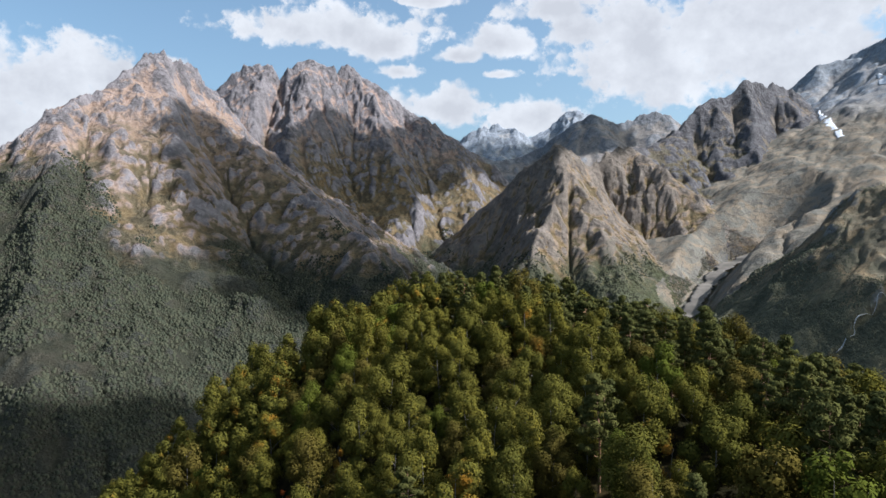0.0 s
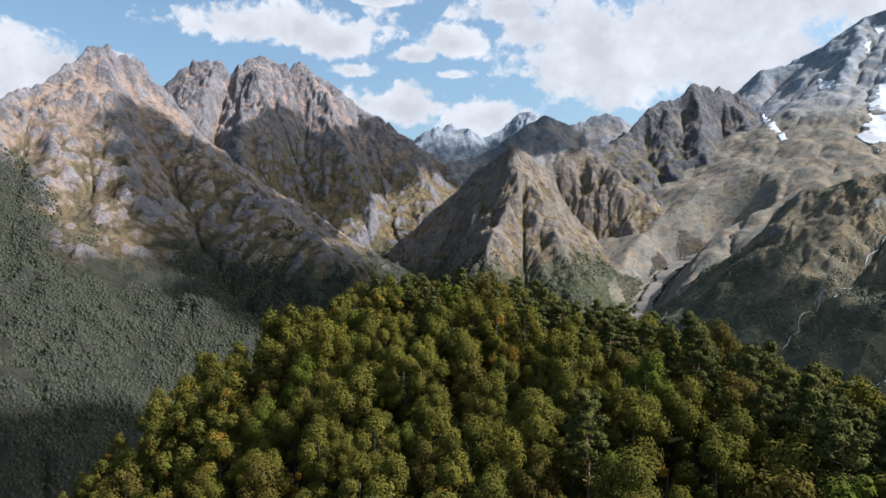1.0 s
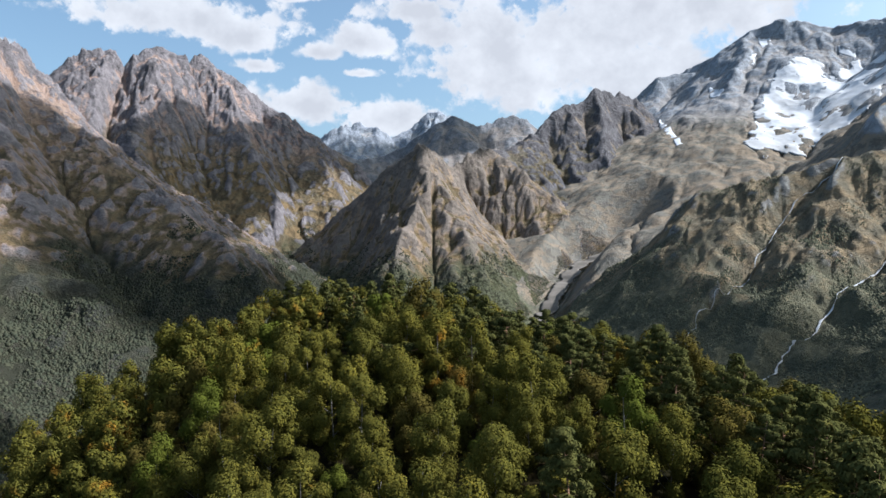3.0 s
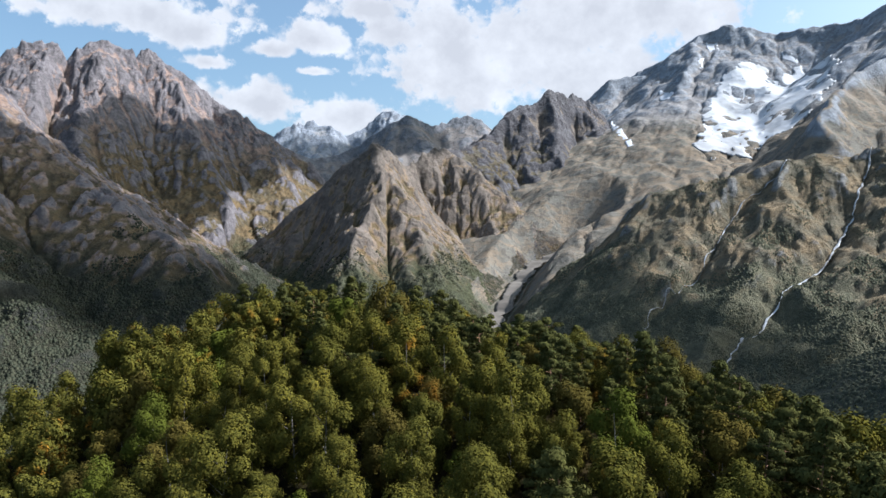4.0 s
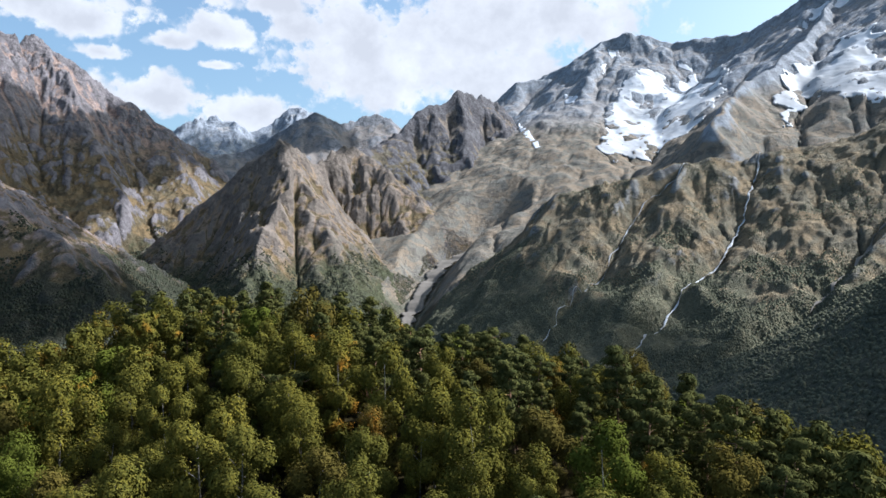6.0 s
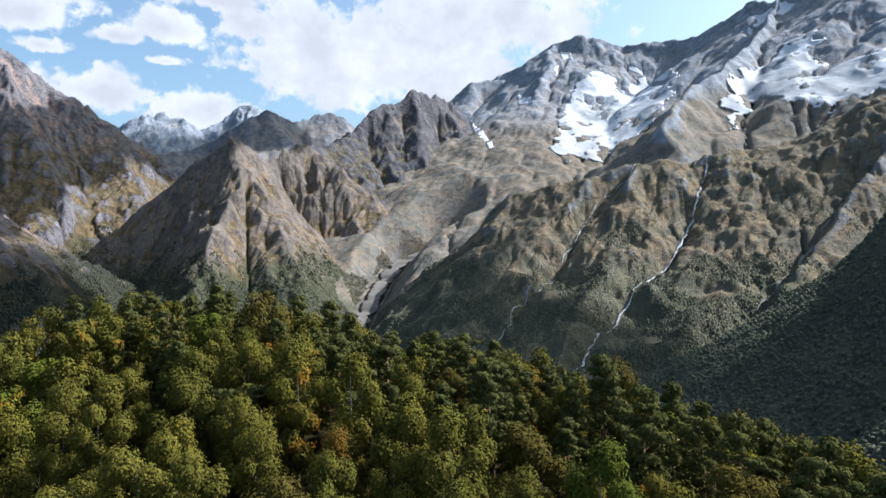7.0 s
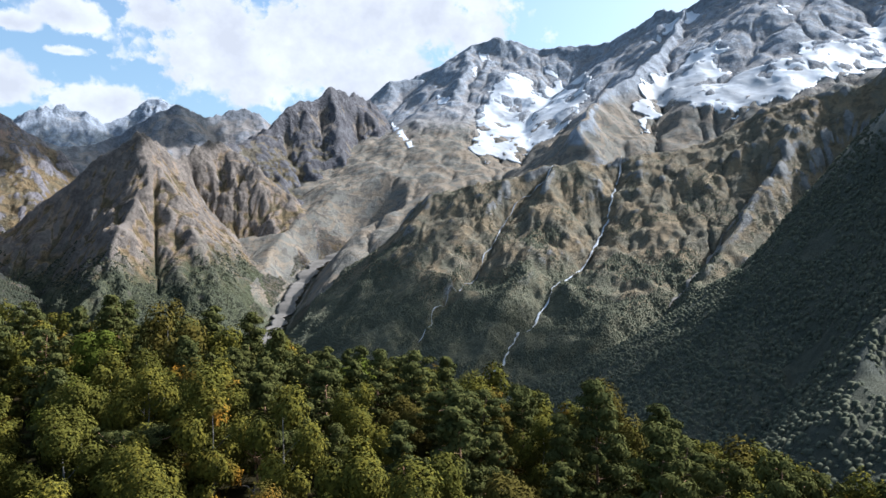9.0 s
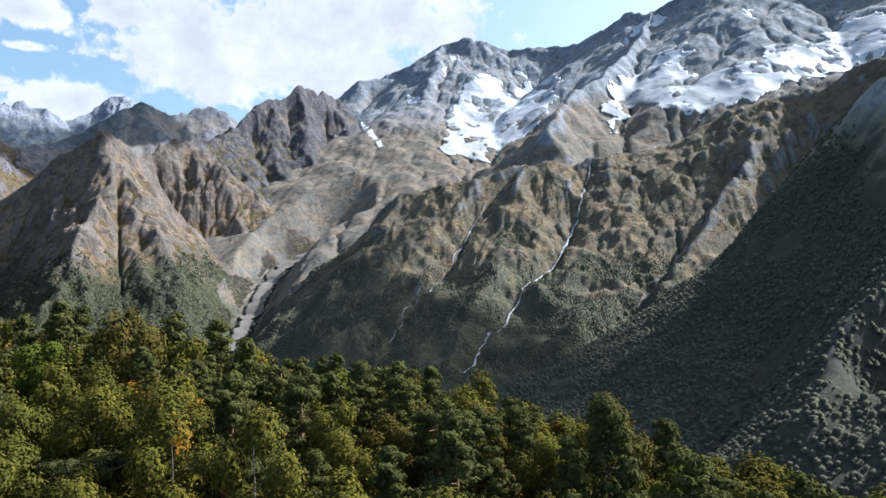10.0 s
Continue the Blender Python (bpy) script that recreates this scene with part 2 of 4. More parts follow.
def ridge_height(x, y, ridges, slope, crest):
    """The land below ridge lines of (bearing, distance, height): steep beside the crest, gentler further down."""
    best = np.full(x.shape, -1e9)
    for nodes in ridges:
        if isinstance(nodes[0], float):  # a broad fan with a slope of its own
            fall, top, nodes = nodes[0], 5.0, nodes[1:]
        else:
            fall, top = slope, crest
        for (b0, d0, z0), (b1, d1, z1) in zip(nodes, nodes[1:]):
            (ax, ay), (bx, by) = polar(b0, d0), polar(b1, d1)
            ex, ey = bx - ax, by - ay
            t = np.clip(((x - ax) * ex + (y - ay) * ey) / (ex * ex + ey * ey), 0, 1)
            d = np.hypot(x - ax - t * ex, y - ay - t * ey)
            best = np.maximum(best, z0 + (z1 - z0) * t - fall * d - top * (1 - np.exp(-d / 70.0)))
    return best


def erode(h, step, rounds, strength):
    """Cuts gullies where water gathers. Gives the worn heights and the water's catchment in each cell."""
    rows, cols = h.shape
    n = rows * cols
    index = np.arange(n).reshape(rows, cols)
    area = np.ones(n)
    for _ in range(rounds):
        pad = np.pad(h, 1, mode="edge")
        best, where = np.zeros_like(h), index.copy()
        for dy in (-1, 0, 1):
            for dx in (-1, 0, 1):
                if dx or dy:
                    drop = (h - pad[1 + dy:1 + dy + rows, 1 + dx:1 + dx + cols]) / (step * math.hypot(dx, dy))
                    target = np.clip(np.arange(rows) + dy, 0, rows - 1)[:, None] * cols + np.clip(np.arange(cols) + dx, 0, cols - 1)[None, :]
                    better = drop > best
                    best, where = np.where(better, drop, best), np.where(better, target, where)
        rec = where.ravel()
        live = rec != np.arange(n)
        area, jump, on = np.ones(n), rec.copy(), live.copy()
        for _ in range(10):
            area = area + np.bincount(jump[on], weights=area[on], minlength=n)
            on = on & (jump != jump[jump])
            jump = jump[jump]
        cut = strength * np.sqrt(area.reshape(rows, cols)) * best * step / 8.0
        h = h - np.minimum(cut, 0.45 * best * step)
        soft = 0.25 * (np.roll(h, 1, 0) + np.roll(h, -1, 0) + np.roll(h, 1, 1) + np.roll(h, -1, 1))
        h[1:-1, 1:-1] += 0.05 * (soft - h)[1:-1, 1:-1]
    return h, area.reshape(rows, cols)


def grid_mesh(name, X, Y, Z, keep=None, layers=None, smooth=True):
    rows, cols = X.shape
    me = bpy.data.meshes.new(name)
    i = np.arange(rows * cols).reshape(rows, cols)
    quads = np.stack([i[:-1, :-1], i[:-1, 1:], i[1:, 1:], i[1:, :-1]], -1).reshape(-1, 4)
    if keep is not None:
        quads = quads[(keep[:-1, :-1] & keep[1:, 1:] & keep[:-1, 1:] & keep[1:, :-1]).ravel()]
    used, inverse = np.unique(quads, return_inverse=True)
    quads = inverse.reshape(-1, 4)
    co = np.stack([X, Y, Z], -1).reshape(-1, 3)[used]
    me.vertices.add(len(co))
    me.vertices.foreach_set("co", co.ravel())
    me.loops.add(quads.size)
    me.loops.foreach_set("vertex_index", quads.ravel().astype(np.int32))
    me.polygons.add(len(quads))
    me.polygons.foreach_set("loop_start", np.arange(0, quads.size, 4, dtype=np.int32))
    me.polygons.foreach_set("use_smooth", np.full(len(quads), smooth))
    for key, values in (layers or {}).items():
        me.attributes.new(key, "FLOAT", "POINT").data.foreach_set("value", values.ravel()[used].astype(np.float32))
    me.update(calc_edges=True)
    me.validate()
    return me


def soup_mesh(name, co, faces_per, smooth=False):
    """A mesh of many like pieces: co is (pieces, corners, 3), faces_per the faces of one piece."""
    me = bpy.data.meshes.new(name)
    n, k, _ = co.shape
    me.vertices.add(n * k)
    me.vertices.foreach_set("co", co.astype(np.float32).ravel())
    sizes = [len(f) for f in faces_per]
    flat = np.concatenate([np.array(f) for f in faces_per])
    idx = (np.arange(n)[:, None] * k + flat[None, :]).ravel().astype(np.int32)
    me.loops.add(len(idx))
    me.loops.foreach_set("vertex_index", idx)
    me.polygons.add(n * len(sizes))
    me.polygons.foreach_set("loop_start", np.r_[0, np.cumsum(np.tile(sizes, n))[:-1]].astype(np.int32))
    me.polygons.foreach_set("use_smooth", np.full(n * len(sizes), smooth))
    me.update(calc_edges=True)
    return me


class Land:
    """One mountain on a grid turned towards the viewer: bearing, near and far distance, half width."""

    def __init__(self, bearing, near, far, wide, step, ridges, slope=0.8, crest=55.0, seed=1, rounds=22, strength=0.045, rough=16.0, crag=7.0, size=240.0, bald_from=180.0, gullies=(), wander=14.0):
        v, u = np.arange(near, far + step, step), np.arange(-wide, wide + step, step)
        U, V = np.meshgrid(u, v)
        b = radians(bearing)
        self.b, self.u0, self.v0, self.step = b, u[0], v[0], step
        self.X, self.Y = V * math.sin(b) + U * math.cos(b), V * math.cos(b) - U * math.sin(b)
        if gullies:
            h = self.lay(ridge_height(self.X, self.Y, ridges, slope, crest), ridges, gullies, wander, seed)
        else:
            wx = self.X + 34 * fbm(self.X / 210, self.Y / 210, 3, seed + 40)
            wy = self.Y + 34 * fbm(self.X / 210, self.Y / 210, 3, seed + 50)
            h = ridge_height(wx, wy, ridges, slope, crest)
            crestline = ridge_height(self.X, self.Y, ridges, slope, crest)
            h = np.where(h > crestline + 25, crestline + 25, h)
        near_top = np.exp(-np.maximum(0, h.max() - h) / 900.0)
        h = h + rough * ridged(self.X / size, self.Y / size, 5, seed) + 0.55 * rough * fbm(self.X / 75, self.Y / 75, 4, seed + 9, 0.6)
        h, area = erode(h, step, rounds, strength)
        patch = np.clip(0.55 + 1.3 * fbm(self.X / 170, self.Y / 170, 3, seed + 90), 0, 1.25)
        h = h + crag * near_top * patch * (ridged(self.X / 64, self.Y / 64, 5, seed + 70, 0.62) - 0.3)
        self.bald = np.clip((np.degrees(np.arctan2(self.X, self.Y)) - bald_from) / 3.0, 0, 1)
        self.Z, self.flow = h, np.clip(np.log10(area) / 3.2, 0, 1)
        soft = h.copy()
        for _ in range(28):
            soft[1:-1, 1:-1] = 0.2 * (soft[1:-1, 1:-1] + soft[:-2, 1:-1] + soft[2:, 1:-1] + soft[1:-1, :-2] + soft[1:-1, 2:])
        self.hollow = np.clip(0.5 + (soft - h) / (4.0 * step), 0, 1)

    def lay(self, rough_form, ridges, gullies, wander, seed):
        """Faces stretched between the ridge lines and the gully lines, which wander a little."""
        rows, cols = rough_form.shape
        total, weight = np.zeros(rows * cols), np.zeros(rows * cols)
        for k, nodes in enumerate([*ridges, *gullies]):
            p = np.array([(*polar(b, d), z) for b, d, z in nodes])
            run = np.r_[0, np.cumsum(np.hypot(*np.diff(p[:, :2], axis=0).T))]
            t = np.arange(0, run[-1], 0.4 * self.step)
            x, y, z = (np.interp(t, run, p[:, c]) for c in range(3))
            free = np.clip(np.minimum(t, run[-1] - t) / 80, 0, 1) * wander * (0.5 if k == 0 else 1.0 if k < len(ridges) else 0.3)
            x, y = x + free * fbm(t / 110, t * 0 + 3.7 * k, 4, seed + 40), y + free * fbm(t / 110, t * 0 + 5.1 * k, 4, seed + 50)
            c = np.round((x * math.cos(self.b) - y * math.sin(self.b) - self.u0) / self.step).astype(int)
            r = np.round((x * math.sin(self.b) + y * math.cos(self.b) - self.v0) / self.step).astype(int)
            ok = (c >= 0) & (c < cols) & (r >= 0) & (r < rows)
            cell = r[ok] * cols + c[ok]
            total += np.bincount(cell, z[ok], rows * cols)
            weight += np.bincount(cell, minlength=rows * cols)
        total, weight = total.reshape(rows, cols), weight.reshape(rows, cols)
        h = None
        for f in (32, 16, 8, 4, 2, 1):
            pr, pc = -rows % f, -cols % f
            fold = lambda g: np.pad(g, ((0, pr), (0, pc))).reshape((rows + pr) // f, f, (cols + pc) // f, f).sum((1, 3))
            w, tot = fold(weight), fold(total)
            fixed = w > 0
            value = tot / np.maximum(w, 1e-9)
            edge = np.pad(rough_form, ((0, pr), (0, pc)), mode="edge")[::f, ::f]
            h = edge.copy() if h is None else np.kron(h, np.ones((2, 2)))[:edge.shape[0], :edge.shape[1]]
            rim = np.ones(h.shape, bool)
            rim[1:-1, 1:-1] = False
            h = np.where(fixed, value, np.where(rim, edge, h))
            for _ in range(90):
                m = h.copy()
                m[1:-1, 1:-1] = 0.25 * (h[:-2, 1:-1] + h[2:, 1:-1] + h[1:-1, :-2] + h[1:-1, 2:])
                h = np.where(fixed, value, m)
        return h

    def at(self, x, y):
        u, v = x * math.cos(self.b) - y * math.sin(self.b), x * math.sin(self.b) + y * math.cos(self.b)
        c, r = (u - self.u0) / self.step, (v - self.v0) / self.step
        rows, cols = self.Z.shape
        inside = (c >= 0) & (c < cols - 1) & (r >= 0) & (r < rows - 1)
        ci, ri = np.clip(np.floor(c).astype(int), 0, cols - 2), np.clip(np.floor(r).astype(int), 0, rows - 2)
        fc, fr = np.clip(c - ci, 0, 1), np.clip(r - ri, 0, 1)
        z = self.Z
        val = (z[ri, ci] * (1 - fc) + z[ri, ci + 1] * fc) * (1 - fr) + (z[ri + 1, ci] * (1 - fc) + z[ri + 1, ci + 1] * fc) * fr
        return np.where(inside, val, -1e4)


FLOOR = -420.0
lands = {}


def mountain(key, label, material, **spec):
    lands[key] = Land(**spec)
    lands[key].made = (label, material)


def raise_mountains():
    for key, land in lands.items():
        over = np.full(land.Z.shape, FLOOR)
        for other in lands.values():
            if other is not land:
                over = np.maximum(over, other.at(land.X, land.Y))
        land.over = over
        me = grid_mesh("mountain", land.X, land.Y, land.Z, land.Z > over - 140, {"flow": land.flow, "hollow": land.hollow, "bald": land.bald})
        me.materials.append(land.made[1])
        tagged(new("mountain", me), land.made[0], "mountain", "mountain range")


# Crests, spurs and gullies as lines of (bearing, distance, height) from the first place of the drone.
PYRAMID = [
    [(13.7, 2560, 357), (11.2, 2600, 292), (8, 2660, 183), (5.3, 2700, 56), (2.3, 2720, -86), (-1.6, 2700, -257)],
]
PYRAMID_SPURS = [
    [(13.7, 2560, 357), (14.8, 2620, 335), (16.3, 2720, 308), (17.6, 2820, 369), (19.1, 2900, 415), (20.8, 3000, 353)],
    [(13.7, 2560, 357), (14.3, 2440, 234), (13.5, 2320, 122), (12.1, 2200, 20), (11.2, 2080, -81), (10.5, 1950, -184)],
    [(13.7, 2560, 357), (15.6, 2450, 205), (17, 2300, 57), (18.3, 2150, -64), (19.2, 2010, -168)],
    [(19.1, 2900, 415), (21.5, 2840, 320), (23.8, 2760, 213), (25.8, 2660, 114), (26.5, 2540, 14)],
]
PYRAMID_GULLIES = [
    [(16.3, 2740, 304), (17.2, 2790, 221), (18.9, 2700, 98), (21.1, 2590, -6), (23.1, 2400, -105)],
    [(14.6, 2440, 176), (14.7, 2300, 39), (14.8, 2170, -83), (14.9, 2020, -188)],
    [(29.5, 2600, 24), (26.6, 2500, -29), (25, 2350, -95), (23.6, 2170, -180), (22.1, 1960, -251)],
    [(8.9, 2560, 63), (7.6, 2430, -76), (6.2, 2250, -214)],
]
DARK_PEAK = [
    [(19.1, 2990, 410), (20.8, 3200, 452), (22.5, 3320, 524), (23.8, 3400, 610), (25.8, 3500, 712), (27.7, 3600, 802), (28.7, 3680, 795), (30, 3800, 788), (31.5, 3900, 774)],
]
DARK_PEAK_SPURS = [
    [(27.7, 3600, 802), (28.2, 3440, 612), (28.6, 3250, 434), (29, 3060, 273), (29.5, 2900, 157)],
    [(25.8, 3500, 712), (25.5, 3330, 504), (26.1, 3130, 332), (27.4, 2960, 202)],
    [(22.5, 3320, 524), (23.8, 3190, 396), (25.2, 3060, 285), (26.6, 2930, 188), (27.7, 2800, 104)],
    [(30, 3800, 788), (31.4, 3600, 586), (31.9, 3350, 412), (31.5, 3100, 272)],
]
DARK_PEAK_GULLIES = [
    [(24.1, 3360, 482), (25.1, 3140, 307), (26.5, 2930, 162), (27.4, 2740, 66)],
    [(26.9, 3500, 616), (27.2, 3230, 388), (28.1, 3020, 223), (28.7, 2820, 108)],
    [(29.7, 3650, 602), (30.2, 3330, 367), (30.3, 3030, 192), (29.8, 2800, 86)],
    [(21.3, 3060, 328), (24.4, 2900, 197), (26.4, 2740, 96), (27, 2600, 14), (25.8, 2400, -85)],
]
RIGHT = [
    [(32.2, 2150, 34), (33.5, 2120, 109), (34.9, 2106, 147), (37.6, 2080, 169), (41.1, 2075, 196), (44.6, 2110, 237), (48.7, 2170, 261), (53.5, 2230, 284), (58, 2290, 351), (63.2, 2330, 433), (68.7, 2325, 497), (76.1, 2300, 551)],
]
RIGHT_SPURS = [
    [(34.9, 2106, 147), (33.2, 1960, 30), (32.3, 1810, -69), (30.7, 1650, -161), (29.2, 1500, -223)],
    [(41.1, 2075, 196), (38.5, 1930, 58), (37, 1790, -42), (34.9, 1650, -126), (32.4, 1480, -211)],
    [(44.6, 2110, 237), (43.6, 1950, 102), (42.3, 1770, -29), (40.3, 1590, -134), (38.4, 1430, -206), (36.4, 1300, -264)],
    [(53.5, 2230, 284), (52.9, 2030, 148), (51.4, 1800, -3), (49, 1590, -122), (46.1, 1420, -204), (43.7, 1270, -268)],
    [(63.2, 2330, 433), (61.3, 2130, 268), (58.8, 1900, 105), (55.7, 1680, -41), (52, 1450, -163), (49.1, 1250, -251)],
]
RIGHT_GULLIES = [
    [(44.6, 2110, 205), (41.2, 2000, 87), (38.8, 1830, -43), (35.8, 1680, -141), (33.7, 1550, -205), (31.4, 1400, -261)],
    [(49.9, 2180, 239), (48.8, 2000, 88), (47.1, 1830, -31), (44.8, 1720, -87), (43.2, 1630, -138), (41.6, 1540, -183), (39.3, 1370, -249), (38, 1250, -291)],
    [(60.1, 2080, 174), (57.4, 1880, 36), (54.1, 1680, -90), (51.3, 1520, -172), (48.4, 1390, -225), (44.8, 1220, -283)],
    [(31.3, 2600, 19), (27, 2480, -52), (25.7, 2330, -107), (23.7, 2150, -181), (22.2, 1960, -249), (20.9, 1750, -314)],
    [(65.4, 2200, 221), (62.9, 1950, 35), (60.3, 1650, -134), (57.1, 1400, -255), (54.8, 1250, -319)],
]
NEAR_RIGHT = [
    [(83.7, 1100, 65), (78.4, 1150, 108), (73.5, 1220, 181), (68.3, 1260, 249), (66.2, 1340, 217), (64, 1430, 174), (63, 1500, 121), (61.1, 1560, -8), (59.2, 1590, -141), (58, 1580, -243)],
]
NEAR_RIGHT_SPURS = [
    [(68.3, 1260, 249), (69.5, 1020, 95), (67.5, 880, -1), (64.8, 800, -58), (62.2, 730, -111), (59.4, 680, -149)],
    [(78.4, 1150, 108), (77.9, 900, 23), (75.6, 700, -60), (71.3, 560, -113)],
]
NEAR_RIGHT_GULLIES = [
    [(65.7, 1200, 118), (63.6, 1080, 13), (61.4, 980, -75), (59.2, 900, -143), (56.9, 830, -196), (54.8, 790, -226)],
    [(73.1, 1050, 94), (71.3, 920, -30), (68.3, 820, -130), (65.3, 760, -201)],
]
LEFT = [
    [(-40, 1800, -64), (-36.4, 1900, 27), (-31.3, 2000, 136), (-27.6, 2050, 217), (-25.6, 2100, 300), (-23.8, 2150, 366), (-21.3, 2250, 457), (-17.9, 2350, 585), (-16.3, 2400, 588), (-14.8, 2480, 576), (-13.2, 2520, 527), (-11.3, 2300, 334), (-7.4, 2020, 164), (-2.9, 1760, 42), (0.5, 1580, -44), (1.4, 1470, -105)],
]
LEFT_SPURS = [
    [(-17.1, 2370, 588), (-16.5, 2170, 396), (-15.4, 1960, 205), (-14.6, 1740, 25), (-12.5, 1600, -62), (-9.5, 1450, -124)],
    [(-23.8, 2150, 366), (-24.5, 1880, 169), (-25.5, 1600, -2), (-25.8, 1330, -139), (-26, 1100, -238)],
    [(-20, 2300, 514), (-20.4, 2050, 296), (-21.6, 1790, 88), (-20.7, 1540, -57), (-19.1, 1320, -165), (-18.1, 1120, -258)],
]
LEFT_GULLIES = [
    [(-15.5, 2370, 453), (-12.8, 2080, 190), (-10.8, 1860, 28), (-8.7, 1680, -92), (-6.5, 1520, -179)],
    [(-21.9, 2240, 416), (-22.4, 1910, 162), (-23.4, 1600, -24), (-23.7, 1320, -159), (-23.3, 1095, -256)],
    [(-18.3, 2090, 307), (-18, 1810, 92), (-17.2, 1610, -37), (-15.4, 1400, -159), (-13.7, 1230, -252)],
    [(3.7, 1850, -139), (3.5, 1500, -179), (0.7, 1300, -238)],
    [(-26.9, 2020, 204), (-27.2, 1700, -2), (-27.8, 1400, -143), (-27.8, 1130, -253)],
]
TWIN = [
    [(-15.5, 3300, 641), (-13.2, 3300, 713), (-11, 3300, 799), (-9.6, 3300, 843), (-8.5, 3300, 790), (-7.4, 3320, 856), (-6, 3350, 900), (-4.8, 3350, 861), (-2.9, 3380, 857), (-0.9, 3400, 787), (0.7, 3420, 734), (3.4, 3450, 623), (6.6, 3500, 501), (9.8, 3450, 347)],
]
TWIN_SPURS = [
    [(-6, 3350, 900), (-7, 3150, 642), (-8.2, 2950, 437), (-7.4, 2750, 258), (-5.6, 2560, 101), (-3.8, 2400, 0)],
    [(-2.1, 3390, 823), (-0.5, 3200, 562), (0.9, 3000, 361), (2.6, 2800, 180), (1.6, 2620, 22), (0.7, 2480, -78)],
    [(3.4, 3450, 623), (5.5, 3250, 418), (7.5, 3080, 268), (6.9, 2900, 118), (4.8, 2740, 2)],
    [(-9.6, 3300, 843), (-10.3, 3120, 627), (-10.9, 2940, 430)],
]
TWIN_GULLIES = [
    [(-8.4, 3330, 779), (-9.1, 3180, 569), (-9.8, 3010, 373), (-9.1, 2810, 196), (-6.5, 2550, 20)],
    [(-4.1, 3370, 801), (-2.6, 3220, 558), (-3, 2990, 309), (-2, 2760, 110), (-0.6, 2540, -40)],
    [(1.3, 3420, 603), (3.2, 3230, 389), (4.8, 2990, 188), (3.7, 2810, 46), (1.6, 2580, -61)],
]
SADDLE = [[(0.5, 3900, 620), (2.5, 4000, 594), (6.6, 4100, 577), (9.8, 4200, 556), (12.5, 4250, 638), (14.8, 4250, 759), (16.5, 4250, 828), (18.3, 4300, 768), (20.8, 4400, 852), (22.1, 4400, 823), (23.6, 4400, 767), (25.4, 4400, 831), (28.9, 4450, 820)]]
SNOWY = [[(4.3, 4700, 661), (6.2, 4700, 774), (7.5, 4700, 823), (9.0, 4700, 859), (10.3, 4700, 828), (11.4, 4700, 763), (13.0, 4750, 852), (14.5, 4780, 959), (15.9, 4780, 925), (18.7, 4780, 823)]]
MASSIF = [
    [(28.2, 4310, 880), (30.2, 4359, 901), (32.3, 4408, 1051), (34.1, 4457, 1093), (36.6, 4455, 1076), (37.5, 4475, 1192), (39.1, 4504, 1302), (41.1, 4502, 1347), (44.8, 4499, 1277), (48.2, 4446, 1259), (50.2, 4344, 1258), (52.3, 4292, 1330), (53.8, 4241, 1377), (55.4, 4190, 1345), (58.0, 4137, 1432), (61.5, 4033, 1490), (65.4, 3929, 1312), (69.3, 3825, 1288), (76, 3700, 1250), (84, 3600, 1100)],
    [(55.4, 4190, 1345), (53.6, 3336, 898), (51.5, 2998, 728), (50.1, 2897, 677), (48.8, 2687, 571), (46.7, 2362, 407)],
    [0.5, (39.1, 4504, 1302), (37.8, 3922, 850), (36.8, 3413, 520), (35.5, 3000, 320), (33.0, 2750, 190), (30.2, 2640, 90)],
]

# GREY has a faint violet put in for the blue of hazed shade.
GREY, TAN, OCHRE = (0.285, 0.262, 0.275), (0.40, 0.28, 0.215), (0.110, 0.096, 0.056)
# The wood tones are kept dark: cloud shade is partly painted into them.
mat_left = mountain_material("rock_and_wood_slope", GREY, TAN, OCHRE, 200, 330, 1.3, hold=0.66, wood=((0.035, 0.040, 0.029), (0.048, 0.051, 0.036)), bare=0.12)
# The rock tone leans violet here too, in place of bluish haze.
mat_twin = mountain_material("warm_rock", (0.245, 0.226, 0.238), (0.35, 0.25, 0.205), (0.135, 0.112, 0.062), 0, 430, 0.85, hold=0.36)
# Blue and lightness in this rock stand in for distance haze.
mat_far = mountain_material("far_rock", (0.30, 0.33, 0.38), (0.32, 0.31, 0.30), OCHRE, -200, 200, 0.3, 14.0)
# Darker version for the saddle, with part of its shade in the colour.
mat_saddle = mountain_material("saddle_rock", (0.19, 0.195, 0.21), (0.20, 0.175, 0.155), OCHRE, -200, 200, 0.8, 8.0)
mat_pyramid = mountain_material("grassy_rock", (0.21, 0.178, 0.152), (0.31, 0.220, 0.150), (0.105, 0.090, 0.052), -40, 420, 1.0, 16.0, 0.57)
mat_dark = mountain_material("dark_rock", (0.15, 0.145, 0.155), (0.22, 0.18, 0.14), (0.11, 0.10, 0.065), -150, 470, 0.5)
# Massif rock likewise has haze mixed into its base colour.
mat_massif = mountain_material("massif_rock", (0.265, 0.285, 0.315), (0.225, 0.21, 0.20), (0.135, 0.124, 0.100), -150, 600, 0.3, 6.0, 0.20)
# Right-hand slopes: tones raised, so the lightness of haze sits in the colour.
mat_right = mountain_material("meadow_slope", (0.25, 0.245, 0.235), (0.31, 0.27, 0.22), (0.150, 0.132, 0.090), -60, 620, 0.9, 14.0, 0.20, ((0.110, 0.110, 0.074), (0.145, 0.136, 0.090)))
mat_near = mountain_material("wooded_spur", (0.34, 0.345, 0.35), (0.36, 0.33, 0.29), (0.175, 0.172, 0.140), 150, 620, 0.8, 5.0, 0.25, ((0.046, 0.050, 0.036), (0.062, 0.065, 0.045)), bare=0.05)

